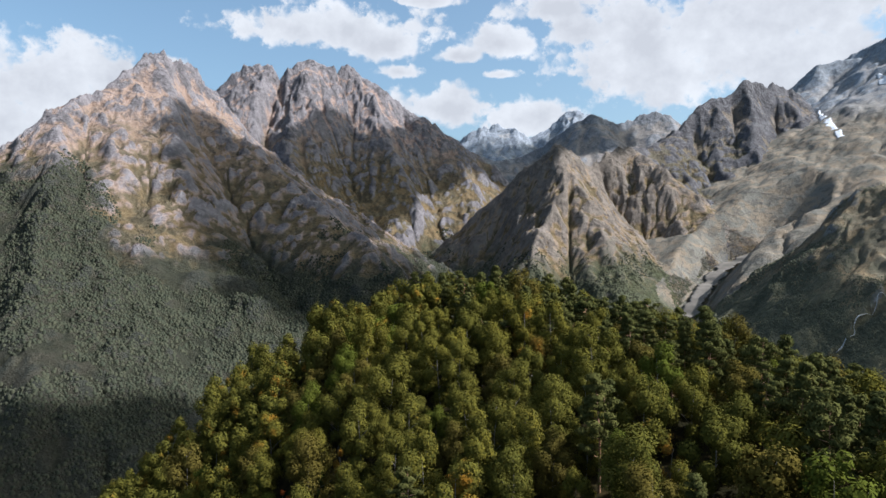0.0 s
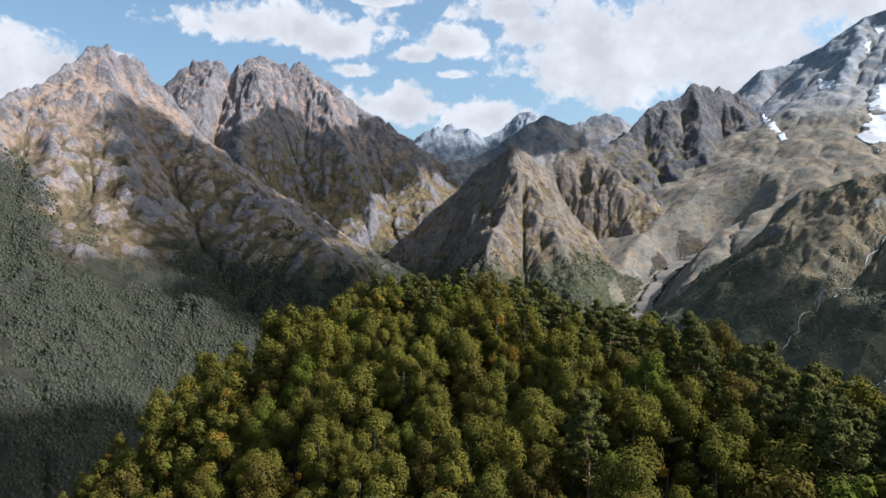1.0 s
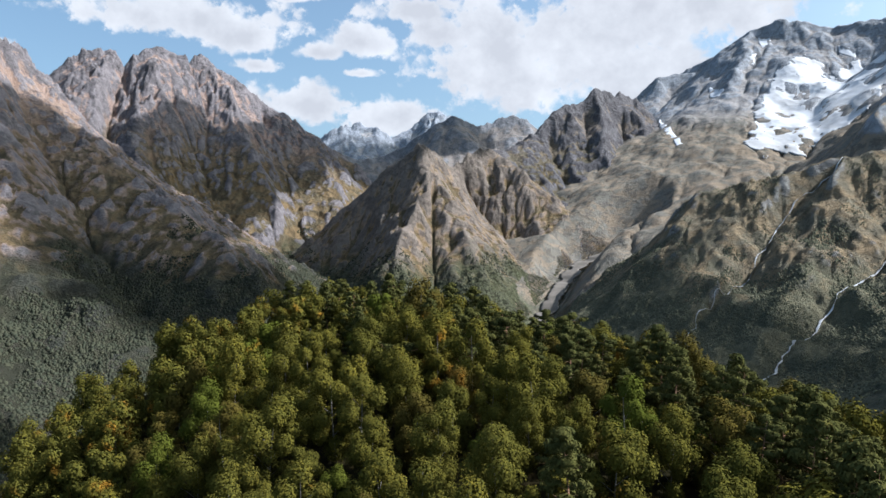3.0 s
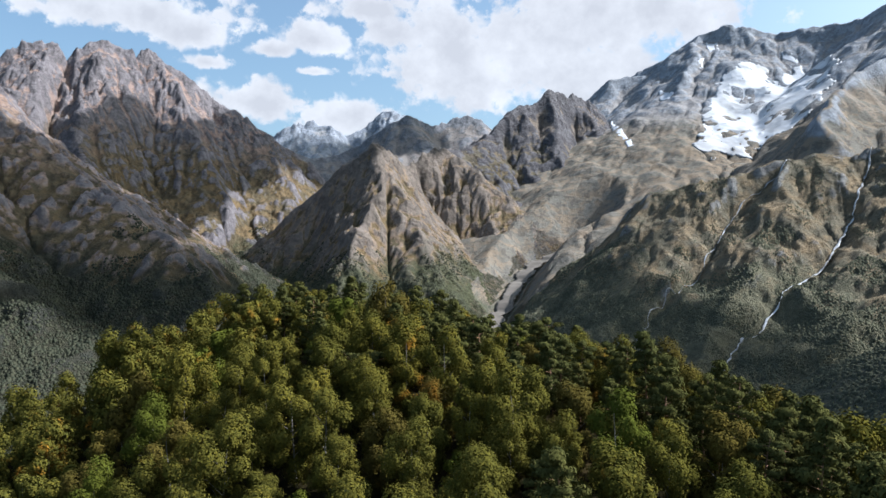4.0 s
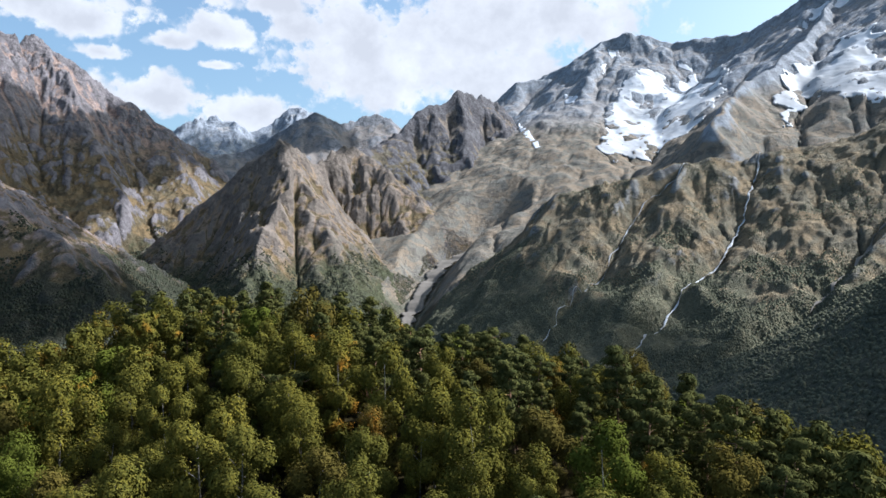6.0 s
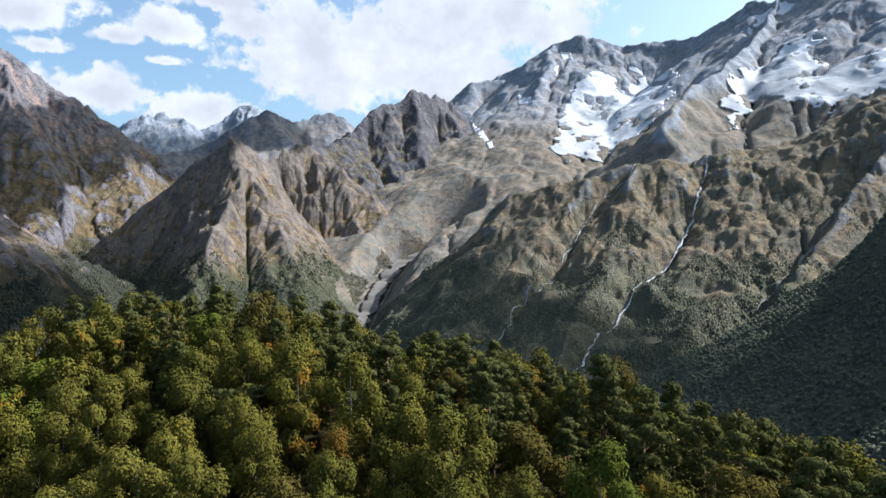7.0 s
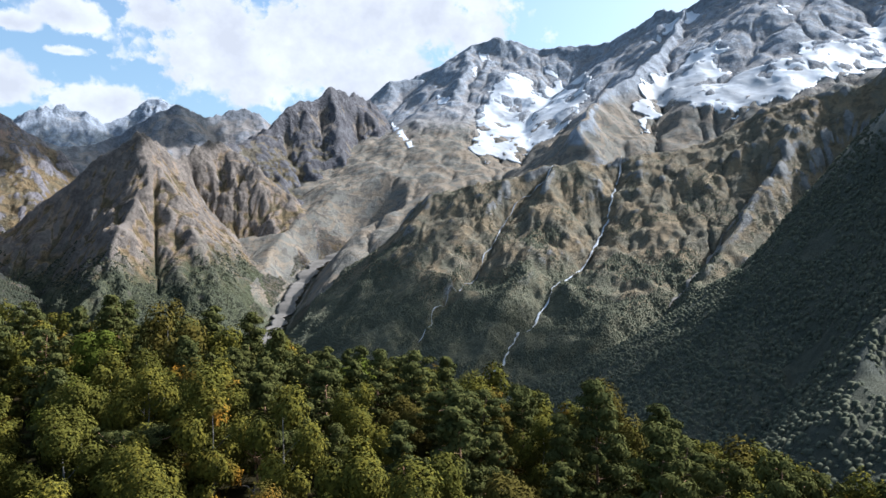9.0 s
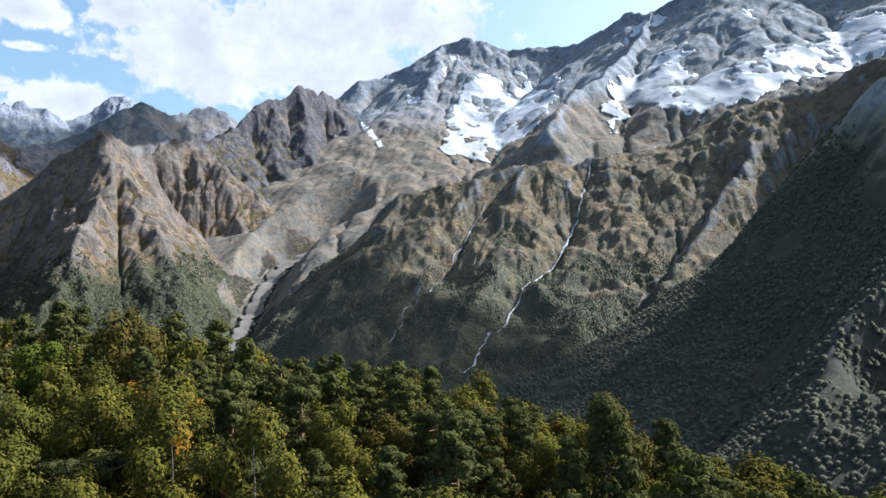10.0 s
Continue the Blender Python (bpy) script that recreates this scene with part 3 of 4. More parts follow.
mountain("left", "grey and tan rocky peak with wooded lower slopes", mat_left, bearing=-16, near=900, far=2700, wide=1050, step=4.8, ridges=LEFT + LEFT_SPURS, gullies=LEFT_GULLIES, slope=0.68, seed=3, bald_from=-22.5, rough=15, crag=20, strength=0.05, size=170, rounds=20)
mountain("twin", "jagged bare rocky twin peak with scree gullies", mat_twin, bearing=-2, near=2050, far=3650, wide=1000, step=5.2, ridges=TWIN + TWIN_SPURS, gullies=TWIN_GULLIES, slope=0.9, seed=11, rough=22, crag=26, size=170, rounds=24, strength=0.06)
mountain("saddle", "grey-brown saddle and pointed peak behind the valley, darkened for shade", mat_saddle, bearing=14, near=3500, far=4650, wide=1200, step=9.0, ridges=SADDLE, slope=0.8, seed=21, rough=10, crag=8)
mountain("snowy", "distant jagged peaks streaked with snow, rock paled blue for haze", mat_far, bearing=11, near=4250, far=4900, wide=750, step=8.0, ridges=SNOWY, slope=1.0, seed=31, rough=12, crag=16)
mountain("pyramid", "pyramid-shaped grassy rock peak with ribbed faces", mat_pyramid, bearing=14, near=1500, far=3100, wide=850, step=4.5, ridges=PYRAMID + PYRAMID_SPURS, gullies=PYRAMID_GULLIES, slope=0.72, crest=26, seed=41, rough=17, crag=14, strength=0.05, size=150, rounds=20)
mountain("dark", "steep dark rocky peak above a scree basin", mat_dark, bearing=26, near=2150, far=4100, wide=800, step=6.0, ridges=DARK_PEAK + DARK_PEAK_SPURS, gullies=DARK_PEAK_GULLIES, slope=0.74, crest=38, seed=51, rough=18, crag=12, size=170, rounds=20, strength=0.055)
mountain("massif", "high massif carrying glaciers, its grey rock paled blue for haze", mat_massif, bearing=48, near=1800, far=4750, wide=2200, step=8.5, ridges=MASSIF, slope=0.68, crest=85, seed=61, rough=9, crag=8, strength=0.045, rounds=26, size=220)
mountain("right", "green and brown mountainside with waterfalls", mat_right, bearing=46, near=950, far=2950, wide=1150, step=4.8, ridges=RIGHT + RIGHT_SPURS, gullies=RIGHT_GULLIES, slope=0.6, crest=35, seed=71, rough=15, size=170, crag=11, strength=0.06, rounds=20)
mountain("near_right", "shaded wooded spur of a mountainside", mat_near, bearing=68, near=330, far=1900, wide=800, step=5.0, ridges=NEAR_RIGHT + NEAR_RIGHT_SPURS, gullies=NEAR_RIGHT_GULLIES, slope=0.68, crest=15, seed=81, rough=8, crag=2, strength=0.03, size=200)


def carve_bed(course, half):
    """A flat gravel bed along a course of (bearing, distance, height), cut into the slopes beside it."""
    p = np.array([(*polar(b, d), z) for b, d, z in course])
    for key in ("pyramid", "dark", "right", "massif"):
        land = lands[key]
        for (ax, ay, az), (bx, by, bz) in zip(p, p[1:]):
            ex, ey = bx - ax, by - ay
            t = np.clip(((land.X - ax) * ex + (land.Y - ay) * ey) / (ex * ex + ey * ey), 0, 1)
            d = np.hypot(land.X - ax - t * ex, land.Y - ay - t * ey)
            z = az + (bz - az) * t
            land.Z = np.minimum(land.Z, z + 1.1 * np.maximum(0, d - half))
            land.Z = np.where((d < half) & (land.Z > z - 60), z, land.Z)


carve_bed(PYRAMID_GULLIES[2], 36)
raise_mountains()


def mountain_wood(key, line, count, size, seed, label, material, steep=0.5, share=0.5, near=0, far=9999):
    """Small crowns scattered below the tree line of a mountain, uneven, with clearings."""
    land, rng = lands[key], np.random.default_rng(seed)
    gy, gx = np.gradient(land.Z, land.step)
    upright = 1 / np.sqrt(1 + gx ** 2 + gy ** 2)
    cover = fbm(land.X / 120, land.Y / 120, 4, seed)
    limit = line - 200 * land.bald + 130 * fbm(land.X / 160, land.Y / 160, 3, seed + 4)
    dist = np.hypot(land.X, land.Y)
    ok = (land.Z < limit) & (land.Z > land.over + 2) & (upright > steep) & (cover > 0.35 - 0.9 * share) & (dist > near) & (dist < far)
    cells = np.flatnonzero(ok.ravel())
    pick = rng.choice(cells, min(count, len(cells)), replace=False)
    n = len(pick)
    x = land.X.ravel()[pick] + rng.uniform(-0.5, 0.5, n) * land.step
    y = land.Y.ravel()[pick] + rng.uniform(-0.5, 0.5, n) * land.step
    z = land.at(x, y)
    a = np.arange(4) * np.pi / 2
    shape = np.concatenate([np.stack([0.95 * np.cos(a), 0.95 * np.sin(a), 0 * a], 1), np.stack([0.75 * np.cos(a + 0.6), 0.75 * np.sin(a + 0.6), 0 * a + 0.75], 1), [[0, 0, 1.15]]])
    s = size * rng.uniform(0.5, 1.25, n)
    co = shape[None] * rng.uniform(0.78, 1.22, (n, 9, 1)) * s[:, None, None]
    co[:, :, 2] *= rng.uniform(0.8, 1.25, n)[:, None]
    co += np.stack([x, y, z - 0.3 * s], 1)[:, None]
    f = [(k, (k + 1) % 4, 4 + (k + 1) % 4, 4 + k) for k in range(4)] + [(4 + k, 4 + (k + 1) % 4, 8) for k in range(4)]
    me = soup_mesh("mountain_wood", co, f, True)
    me.materials.append(material)
    tagged(new("mountain_wood", me), label, "wood", kind="stuff")


# Darker crowns for slopes under cloud, some of that shade being in the colour.
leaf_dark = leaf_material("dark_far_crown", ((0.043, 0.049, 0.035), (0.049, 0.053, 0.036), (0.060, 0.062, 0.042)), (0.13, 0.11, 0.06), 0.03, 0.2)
# Crowns paled for the right-hand slopes, in place of the haze there.
leaf_far = leaf_material("far_crown", ((0.102, 0.107, 0.076), (0.110, 0.113, 0.077), (0.124, 0.124, 0.085)), (0.15, 0.12, 0.06), 0.05, 0.2)
mountain_wood("left", 185, 60000, 3.7, 1, "green mixed wood on the lower mountainside, toned dark for shade", leaf_dark, 0.3, 0.95)
mountain_wood("right", -20, 20000, 3.0, 2, "scattered green trees and scrub on the mountainside", leaf_far, 0.5, 0.55)
mountain_wood("right", 230, 15000, 2.3, 12, "loose scrub and small trees on the open slope", leaf_far, 0.45, 0.3)
mountain_wood("near_right", 140, 42000, 3.8, 3, "green wood on the foot of the spur", leaf_far, 0.1, 1.1)
mountain_wood("pyramid", -10, 3500, 3.9, 4, "green wood at the foot of the pyramid peak", leaf_dark, 0.5, 0.6)
mountain_wood("twin", 40, 2000, 4.0, 5, "wood in the valley under the twin peak, toned dark for shade", leaf_dark, 0.5, 0.4)


# ---- ice, snow and water on the slopes ----
def top_land(x, y):
    return np.max([land.at(x, y) for land in lands.values()], axis=0)


def inside(px, py, outline):
    hit = np.zeros(px.shape, bool)
    for (ax, ay), (bx, by) in zip(outline, outline[1:] + outline[:1]):
        cross = ((ay > py) != (by > py)) & (px < (bx - ax) * (py - ay) / (by - ay + 1e-9) + ax)
        hit ^= cross
    return hit


def ice(name, outline, label, step=5.0, lift=4.5, smooth=36, seed=1, material=None, warp=45.0, thick=8.0):
    """A sheet of ice or old snow within an outline of (bearing, distance), smoother than the rock that it covers."""
    pts = [polar(b, d) for b, d in outline]
    xs, ys = [p[0] for p in pts], [p[1] for p in pts]
    X, Y = np.meshgrid(np.arange(min(xs) - 60, max(xs) + 60, step), np.arange(min(ys) - 60, max(ys) + 60, step))
    Z0 = top_land(X, Y)
    Z = Z0.copy()
    for _ in range(smooth):
        Z[1:-1, 1:-1] = 0.2 * (Z[1:-1, 1:-1] + Z[:-2, 1:-1] + Z[2:, 1:-1] + Z[1:-1, :-2] + Z[1:-1, 2:])
    Z = np.maximum(Z, Z0 - 4)
    wx, wy = X + warp * fbm(X / 90, Y / 90, 4, seed), Y + warp * fbm(X / 90, Y / 90, 4, seed + 6)
    keep = inside(wx, wy, pts)
    Z = Z + lift + 0.9 * fbm(X / 22, Y / 40, 3, seed + 2) - 14 * np.maximum(0, fbm(X / 130, Y / 130, 3, seed + 3) - 0.15)
    me = grid_mesh(name, X, Y, Z, keep)
    me.materials.append(material or snow)
    ob = tagged(new(name, me), label, name.replace("_", " "))
    solid = ob.modifiers.new("thickness", "SOLIDIFY")
    solid.thickness, solid.offset = thick, -1.0
    return ob


def stream(name, course, wide, label, material, lift=2.0, seed=1, across=4, ragged=2.2):
    """A ribbon of water or gravel along a course of (bearing, distance), lying on the slope."""
    p = np.array([polar(b, d) for b, d, _ in course])
    seg = np.r_[0, np.cumsum(np.hypot(*np.diff(p, axis=0).T))]
    t = np.arange(0, seg[-1], 5.0)
    x, y = np.interp(t, seg, p[:, 0]), np.interp(t, seg, p[:, 1])
    for _ in range(6):
        x[1:-1], y[1:-1] = (x[:-2] + 2 * x[1:-1] + x[2:]) / 4, (y[:-2] + 2 * y[1:-1] + y[2:]) / 4
    x, y = x + 7 * fbm(t / 50, t * 0 + seed, 3, seed), y + 7 * fbm(t / 50, t * 0 + seed + 9, 3, seed + 3)
    dx, dy = np.gradient(x), np.gradient(y)
    for _ in range(25 if wide > 10 else 4):
        dx[1:-1], dy[1:-1] = (dx[:-2] + 2 * dx[1:-1] + dx[2:]) / 4, (dy[:-2] + 2 * dy[1:-1] + dy[2:]) / 4
    n = np.hypot(dx, dy)
    w = wide * (1.0 - 0.35 * t / t[-1]) * np.clip(0.75 + ragged * fbm(t / 35, t * 0 + 3, 3, seed + 5), 0.05, 2.4)
    s = np.linspace(-0.5, 0.5, across + 1)
    X, Y = x[:, None] - (dy / n * w)[:, None] * s, y[:, None] + (dx / n * w)[:, None] * s
    reach = [(0, 0), (4, 0), (-4, 0), (0, 4), (0, -4)]
    Z = np.max([top_land(X + a, Y + b) for a, b in reach], axis=0)
    Z = Z * 0.3 + Z.mean(axis=1, keepdims=True) * 0.7
    for _ in range(5):
        Z[1:-1] = (Z[:-2] + 2 * Z[1:-1] + Z[2:]) / 4
    Z = Z + lift
    me = grid_mesh(name, X, Y, Z)
    me.materials.append(material)
    ob = tagged(new(name, me), label, name.replace("_", " "))
    thick = ob.modifiers.new("thickness", "SOLIDIFY")
    thick.thickness, thick.offset = 0.8, 0.0
    return ob


snow = plain_material("old_snow", (0.50, 0.52, 0.55), (0.34, 0.345, 0.355), 0.012, 0.6, 0.35, 5.0, 0.3)
clean_snow = plain_material("snow", (0.56, 0.58, 0.62), (0.46, 0.48, 0.52), 0.02, 0.6, 0.4, 4.0, 0.3)
gravel = plain_material("pale_gravel", (0.185, 0.165, 0.142), (0.125, 0.112, 0.096), 0.03, 0.9, 0.6, 2.0, 0.2)
white_water = plain_material("white_water", (0.50, 0.52, 0.54), (0.20, 0.20, 0.20), 0.09, 0.5, 0.5, 1.0, 0.4)

ice("glacier", [(39.5, 3561), (40.5, 3940), (41.2, 4052), (42.7, 4179), (43.8, 4070), (46.0, 4206), (48.1, 3894), (47.6, 3600), (47.1, 3349), (45.3, 3233), (43.6, 3184), (42.5, 3070), (41.3, 2999), (40.0, 3042), (38.5, 3040), (38.8, 3257)], "white crevassed glacier filling a high cirque", seed=2)
ice("glacier", [(51.4, 2956), (53.3, 3133), (56.9, 3436), (57.6, 3251), (57.8, 2984), (62.1, 2971), (62.9, 3167), (65.2, 3149), (67.6, 3426), (70.5, 3431), (71.5, 3140), (70.4, 3060), (65.0, 2870), (62.7, 2736), (59.9, 2676), (57.3, 2681), (54.7, 2788), (53.2, 2911), (52.5, 2733), (51.2, 2608), (51.5, 2849)], "long white glacier tongue lying on a rocky bench", seed=5)
for k, outline in enumerate((
    [(39.5, 4456), (40.4, 4445), (40.5, 4356), (39.8, 4333)],
    [(32.4, 4072), (33.1, 3560), (34.3, 3180), (33.9, 3130), (33.3, 3300), (32.6, 3500)],
    [(53.5, 4130), (55.9, 4136), (57.0, 4012), (55.9, 3978), (53.7, 4040), (52.4, 3723)],
    [(39.0, 4240), (39.6, 4292), (39.2, 4167), (37.2, 4246)],
    [(44.7, 4322), (46.0, 4276), (45.8, 4230), (44.7, 4265)],
    [(36.0, 4076), (37.1, 3934), (37.5, 3780), (36.2, 3922)],
    [(61.5, 3642), (62.6, 3610), (63.3, 3581), (62.2, 3434)],
)):
    ice("snow_patch", outline, "patch of old snow clinging to the rock face", lift=1.5, seed=20 + k, material=clean_snow, warp=6.0, thick=3.0)

stream("gravel_bed", PYRAMID_GULLIES[2], 80, "pale grey gravel bed of a mountain stream", gravel, lift=4.0, seed=3, across=6, ragged=0.5)
stream("waterfall", RIGHT_GULLIES[1][:7], 4.4, "white cascade tumbling down the mountainside", white_water, lift=0.8, seed=7)
stream("waterfall", RIGHT_GULLIES[0][:5], 2.2, "thin white cascade in a steep gully", white_water, lift=0.8, seed=12)
stream("scree_gully", RIGHT_GULLIES[2][:5], 9, "pale scree gully with a trickle of water", gravel, lift=1.0, seed=17, ragged=2.5)


# ---- unseen cumulus above the view, puffs placed so their shade falls on the slopes ----
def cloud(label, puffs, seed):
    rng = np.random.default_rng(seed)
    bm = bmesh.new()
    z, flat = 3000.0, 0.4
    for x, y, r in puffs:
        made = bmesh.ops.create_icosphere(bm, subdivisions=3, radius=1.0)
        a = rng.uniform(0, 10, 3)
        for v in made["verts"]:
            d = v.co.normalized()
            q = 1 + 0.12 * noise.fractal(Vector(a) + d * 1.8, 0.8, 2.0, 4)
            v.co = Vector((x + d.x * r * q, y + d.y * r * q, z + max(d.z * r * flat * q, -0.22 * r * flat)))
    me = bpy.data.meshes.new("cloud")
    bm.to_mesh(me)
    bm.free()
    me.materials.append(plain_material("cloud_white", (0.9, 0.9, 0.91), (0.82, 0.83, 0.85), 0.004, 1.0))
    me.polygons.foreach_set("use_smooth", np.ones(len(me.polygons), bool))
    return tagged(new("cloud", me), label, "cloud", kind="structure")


cloud("unseen white cumulus that shades the western peaks", [(3141, 801, 170), (2882, 1001, 170), (2640, 1222, 170), (2925, 2177, 170), (2416, 1381, 170), (2636, 2282, 170), (3264, 750, 170), (2446, 2361, 170), (2977, 2514, 170), (2717, 1095, 154), (2549, 2125, 170), (2929, 950, 170), (2967, 2039, 170), (2230, 1478, 118), (2998, 1258, 170), (2521, 1210, 124), (2992, 1452, 170), (2808, 2551, 170), (3034, 2383, 169), (2655, 1603, 170), (2739, 2190, 170), (2987, 697, 40), (2536, 1062, 40), (2368, 1195, 40), (2688, 1292, 170), (2707, 919, 40), (2869, 889, 100), (3147, 748, 150), (3349, 1028, 170), (2228, 1328, 40), (2348, 2197, 143), (2372, 2472, 121), (2681, 2371, 170)], 4)
cloud("loose unseen cumulus placed to shade the mountains", [(3594, 3367, 220), (3201, 2727, 220), (3799, 3312, 159), (3247, 3428, 220), (3423, 1794, 40), (3274, 3771, 130), (3417, 3883, 87), (2890, 2719, 220), (3126, 3922, 40), (3185, 3892, 40), (3313, 2660, 157), (3036, 3954, 40), (3434, 1768, 40), (3698, 2027, 40), (3134, 100, 148), (2973, 133, 40), (3175, 140, 145)], 5)
cloud("small unseen cumulus placed to shade the foot of the mountainside", [(4130, -303, 104), (4344, 227, 147), (4232, 499, 149), (4248, -29, 72), (4207, -177, 40), (4329, 137, 144), (4233, -104, 40), (4223, 668, 76), (4249, 403, 135), (4183, -216, 40), (4403, 271, 99), (4269, 765, 40), (4465, 125, 40), (4290, 5, 60), (4209, -106, 47), (4129, -331, 124)], 6)



# ---- the wooded hill and the valley floor, one sheet ----
def hill_height(x, y):
    """A spur whose crest runs from (24, 215) to (60, 112): steep to the east, rounder to the west."""
    dx, dy = x - 24.0, y - 215.0
    along, east = 0.33 * dx - 0.944 * dy, 0.944 * dx + 0.33 * dy
    h = -19.5 - 0.0007 * np.maximum(along, 0) ** 2 - 0.006 * np.minimum(along, 0) ** 2
    h = h - 0.0055 * np.minimum(east, 0) ** 2 - (np.sqrt(0.11 * np.maximum(east, 0) ** 2 + 9) - 3 + 0.006 * np.maximum(east - 45, 0) ** 2)
    return np.maximum(FLOOR, h) + 1.2 * fbm(x / 25, y / 25, 3, 5)


def make_ground():
    r = np.concatenate([np.arange(0, 420, 6.0), np.geomspace(420, 4950, 60)])
    a = np.radians(np.arange(0, 361, 2.0))
    A, R = np.meshgrid(a, r)
    X, Y = 20 + R * np.sin(A), 150 + R * np.cos(A)
    Z = hill_height(X, Y) + np.clip(R / 500 - 1, 0, 1) * 18 * fbm(X / 300, Y / 300, 4, 8)
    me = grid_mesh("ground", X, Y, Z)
    # Near-black base colour: the shade in gaps between crowns is painted in.
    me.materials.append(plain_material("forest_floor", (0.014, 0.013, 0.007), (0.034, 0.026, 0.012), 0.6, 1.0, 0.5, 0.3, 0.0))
    return tagged(new("ground", me), "leaf-littered forest floor and valley bottom, near-black for shade", "ground", kind="structure")


make_ground()


# ---- trees ----
def part(name, me, material, parent, label=""):
    me.materials.append(material)
    ob = new(name, me)
    ob.parent = parent
    return tagged(ob, label)


def tubes(name, lines, sides=6):
    """Tapered limbs along lines of (point, radius)."""
    bm = bmesh.new()
    for line in lines:
        rings = []
        for k, (p, r) in enumerate(line):
            p = Vector(p)
            d = (Vector(line[min(k + 1, len(line) - 1)][0]) - Vector(line[max(k - 1, 0)][0])).normalized()
            q = d.to_track_quat("Z", "Y")
            rings.append([bm.verts.new(p + q @ Vector((r * math.cos(2 * math.pi * s / sides), r * math.sin(2 * math.pi * s / sides), 0))) for s in range(sides)])
        for lo, hi in zip(rings, rings[1:]):
            for s in range(sides):
                bm.faces.new((lo[s], lo[(s + 1) % sides], hi[(s + 1) % sides], hi[s]))
        bm.faces.new(rings[-1])
    me = bpy.data.meshes.new(name)
    bm.to_mesh(me)
    bm.free()
    me.polygons.foreach_set("use_smooth", np.ones(len(me.polygons), bool))
    return me


def leaf_sprays(name, centres, radii, count, size, rng, droop=0.4, flat=0.75, thin=0.55):
    """Leaf sprays in uneven clumps, thin at the rim."""
    which = rng.choice(len(centres), count, p=radii ** 2 / (radii ** 2).sum())
    d = rng.normal(size=(count, 3))
    d /= np.linalg.norm(d, axis=1)[:, None]
    lump = np.array([math.sin(3.1 * a + 2.3 * b) * math.sin(2.7 * b - 3.7 * e + a) for a, b, e in (d * 1.6 + which[:, None])])
    rad = radii[which] * (rng.uniform(0.72, 1.06, count) + 0.22 * lump + 0.12 * rng.exponential(0.6, count))
    c = centres[which] + d * rad[:, None] * np.array([1, 1, flat])
    c[:, 2] -= droop * rng.uniform(0, 1, count) ** 2 * radii[which]
    out = c - np.array([0, 0, np.median(centres[:, 2]) - 1.0])
    out /= np.linalg.norm(out * np.array([1, 1, 0.6]), axis=1)[:, None] + 0.01
    nrm = 1.1 * d + 0.3 * out + rng.normal(scale=0.22, size=(count, 3)) + np.array([0, 0, 0.1])
    nrm /= np.linalg.norm(nrm, axis=1)[:, None]
    hang = rng.normal(size=(count, 3)) - np.array([0, 0, 2.0 * droop])
    along = hang - nrm * (hang * nrm).sum(1)[:, None]
    along /= np.linalg.norm(along, axis=1)[:, None]
    side = np.cross(nrm, along)
    s = (size * rng.uniform(0.6, 1.35, count))[:, None]
    co = np.stack([c - along * s, c + along * s * 0.6 - side * s * thin * 1.3, c + along * s + side * s * thin], 1)
    return tri_mesh(bpy.data.meshes.new(name), co.reshape(-1, 3), np.arange(count * 3).reshape(-1, 3))


def tri_mesh(me, co, tris):
    me.vertices.add(len(co))
    me.vertices.foreach_set("co", co.astype(np.float32).ravel())
    me.loops.add(tris.size)
    me.loops.foreach_set("vertex_index", tris.astype(np.int32).ravel())
    me.polygons.add(len(tris))
    me.polygons.foreach_set("loop_start", np.arange(0, tris.size, 3, dtype=np.int32))
    me.update(calc_edges=True)
    return me


bark_birch = plain_material("birch_bark", (0.22, 0.20, 0.17), (0.08, 0.07, 0.055), 3.0, 0.8)
bark_pine = plain_material("pine_bark", (0.30, 0.16, 0.085), (0.16, 0.10, 0.065), 2.0, 0.85)
bark_orange = plain_material("orange_bark", (0.46, 0.24, 0.13), (0.30, 0.17, 0.10), 1.5, 0.8)
bark_dead = plain_material("dead_wood", (0.36, 0.26, 0.20), (0.22, 0.16, 0.125), 1.5, 0.8)
leaf_birch = leaf_material("birch_leaf", ((0.082, 0.076, 0.015), (0.132, 0.109, 0.017), (0.056, 0.057, 0.014)), (0.26, 0.115, 0.015), 0.07, 0.02, odd=((0.062, 0.076, 0.012), (0.070, 0.052, 0.014)))
leaf_pine = leaf_material("pine_needle", ((0.041, 0.049, 0.019), (0.057, 0.059, 0.019), (0.078, 0.076, 0.024)), (0.10, 0.08, 0.02), 0.0, 0.04)
leaf_shrub = leaf_material("shrub_leaf", ((0.038, 0.058, 0.015), (0.050, 0.063, 0.014), (0.042, 0.051, 0.013)), (0.22, 0.12, 0.03), 0.05)
leaf_rowan = leaf_material("rowan_leaf", ((0.24, 0.10, 0.02), (0.28, 0.15, 0.02), (0.16, 0.11, 0.02)), (0.30, 0.06, 0.02), 0.35)


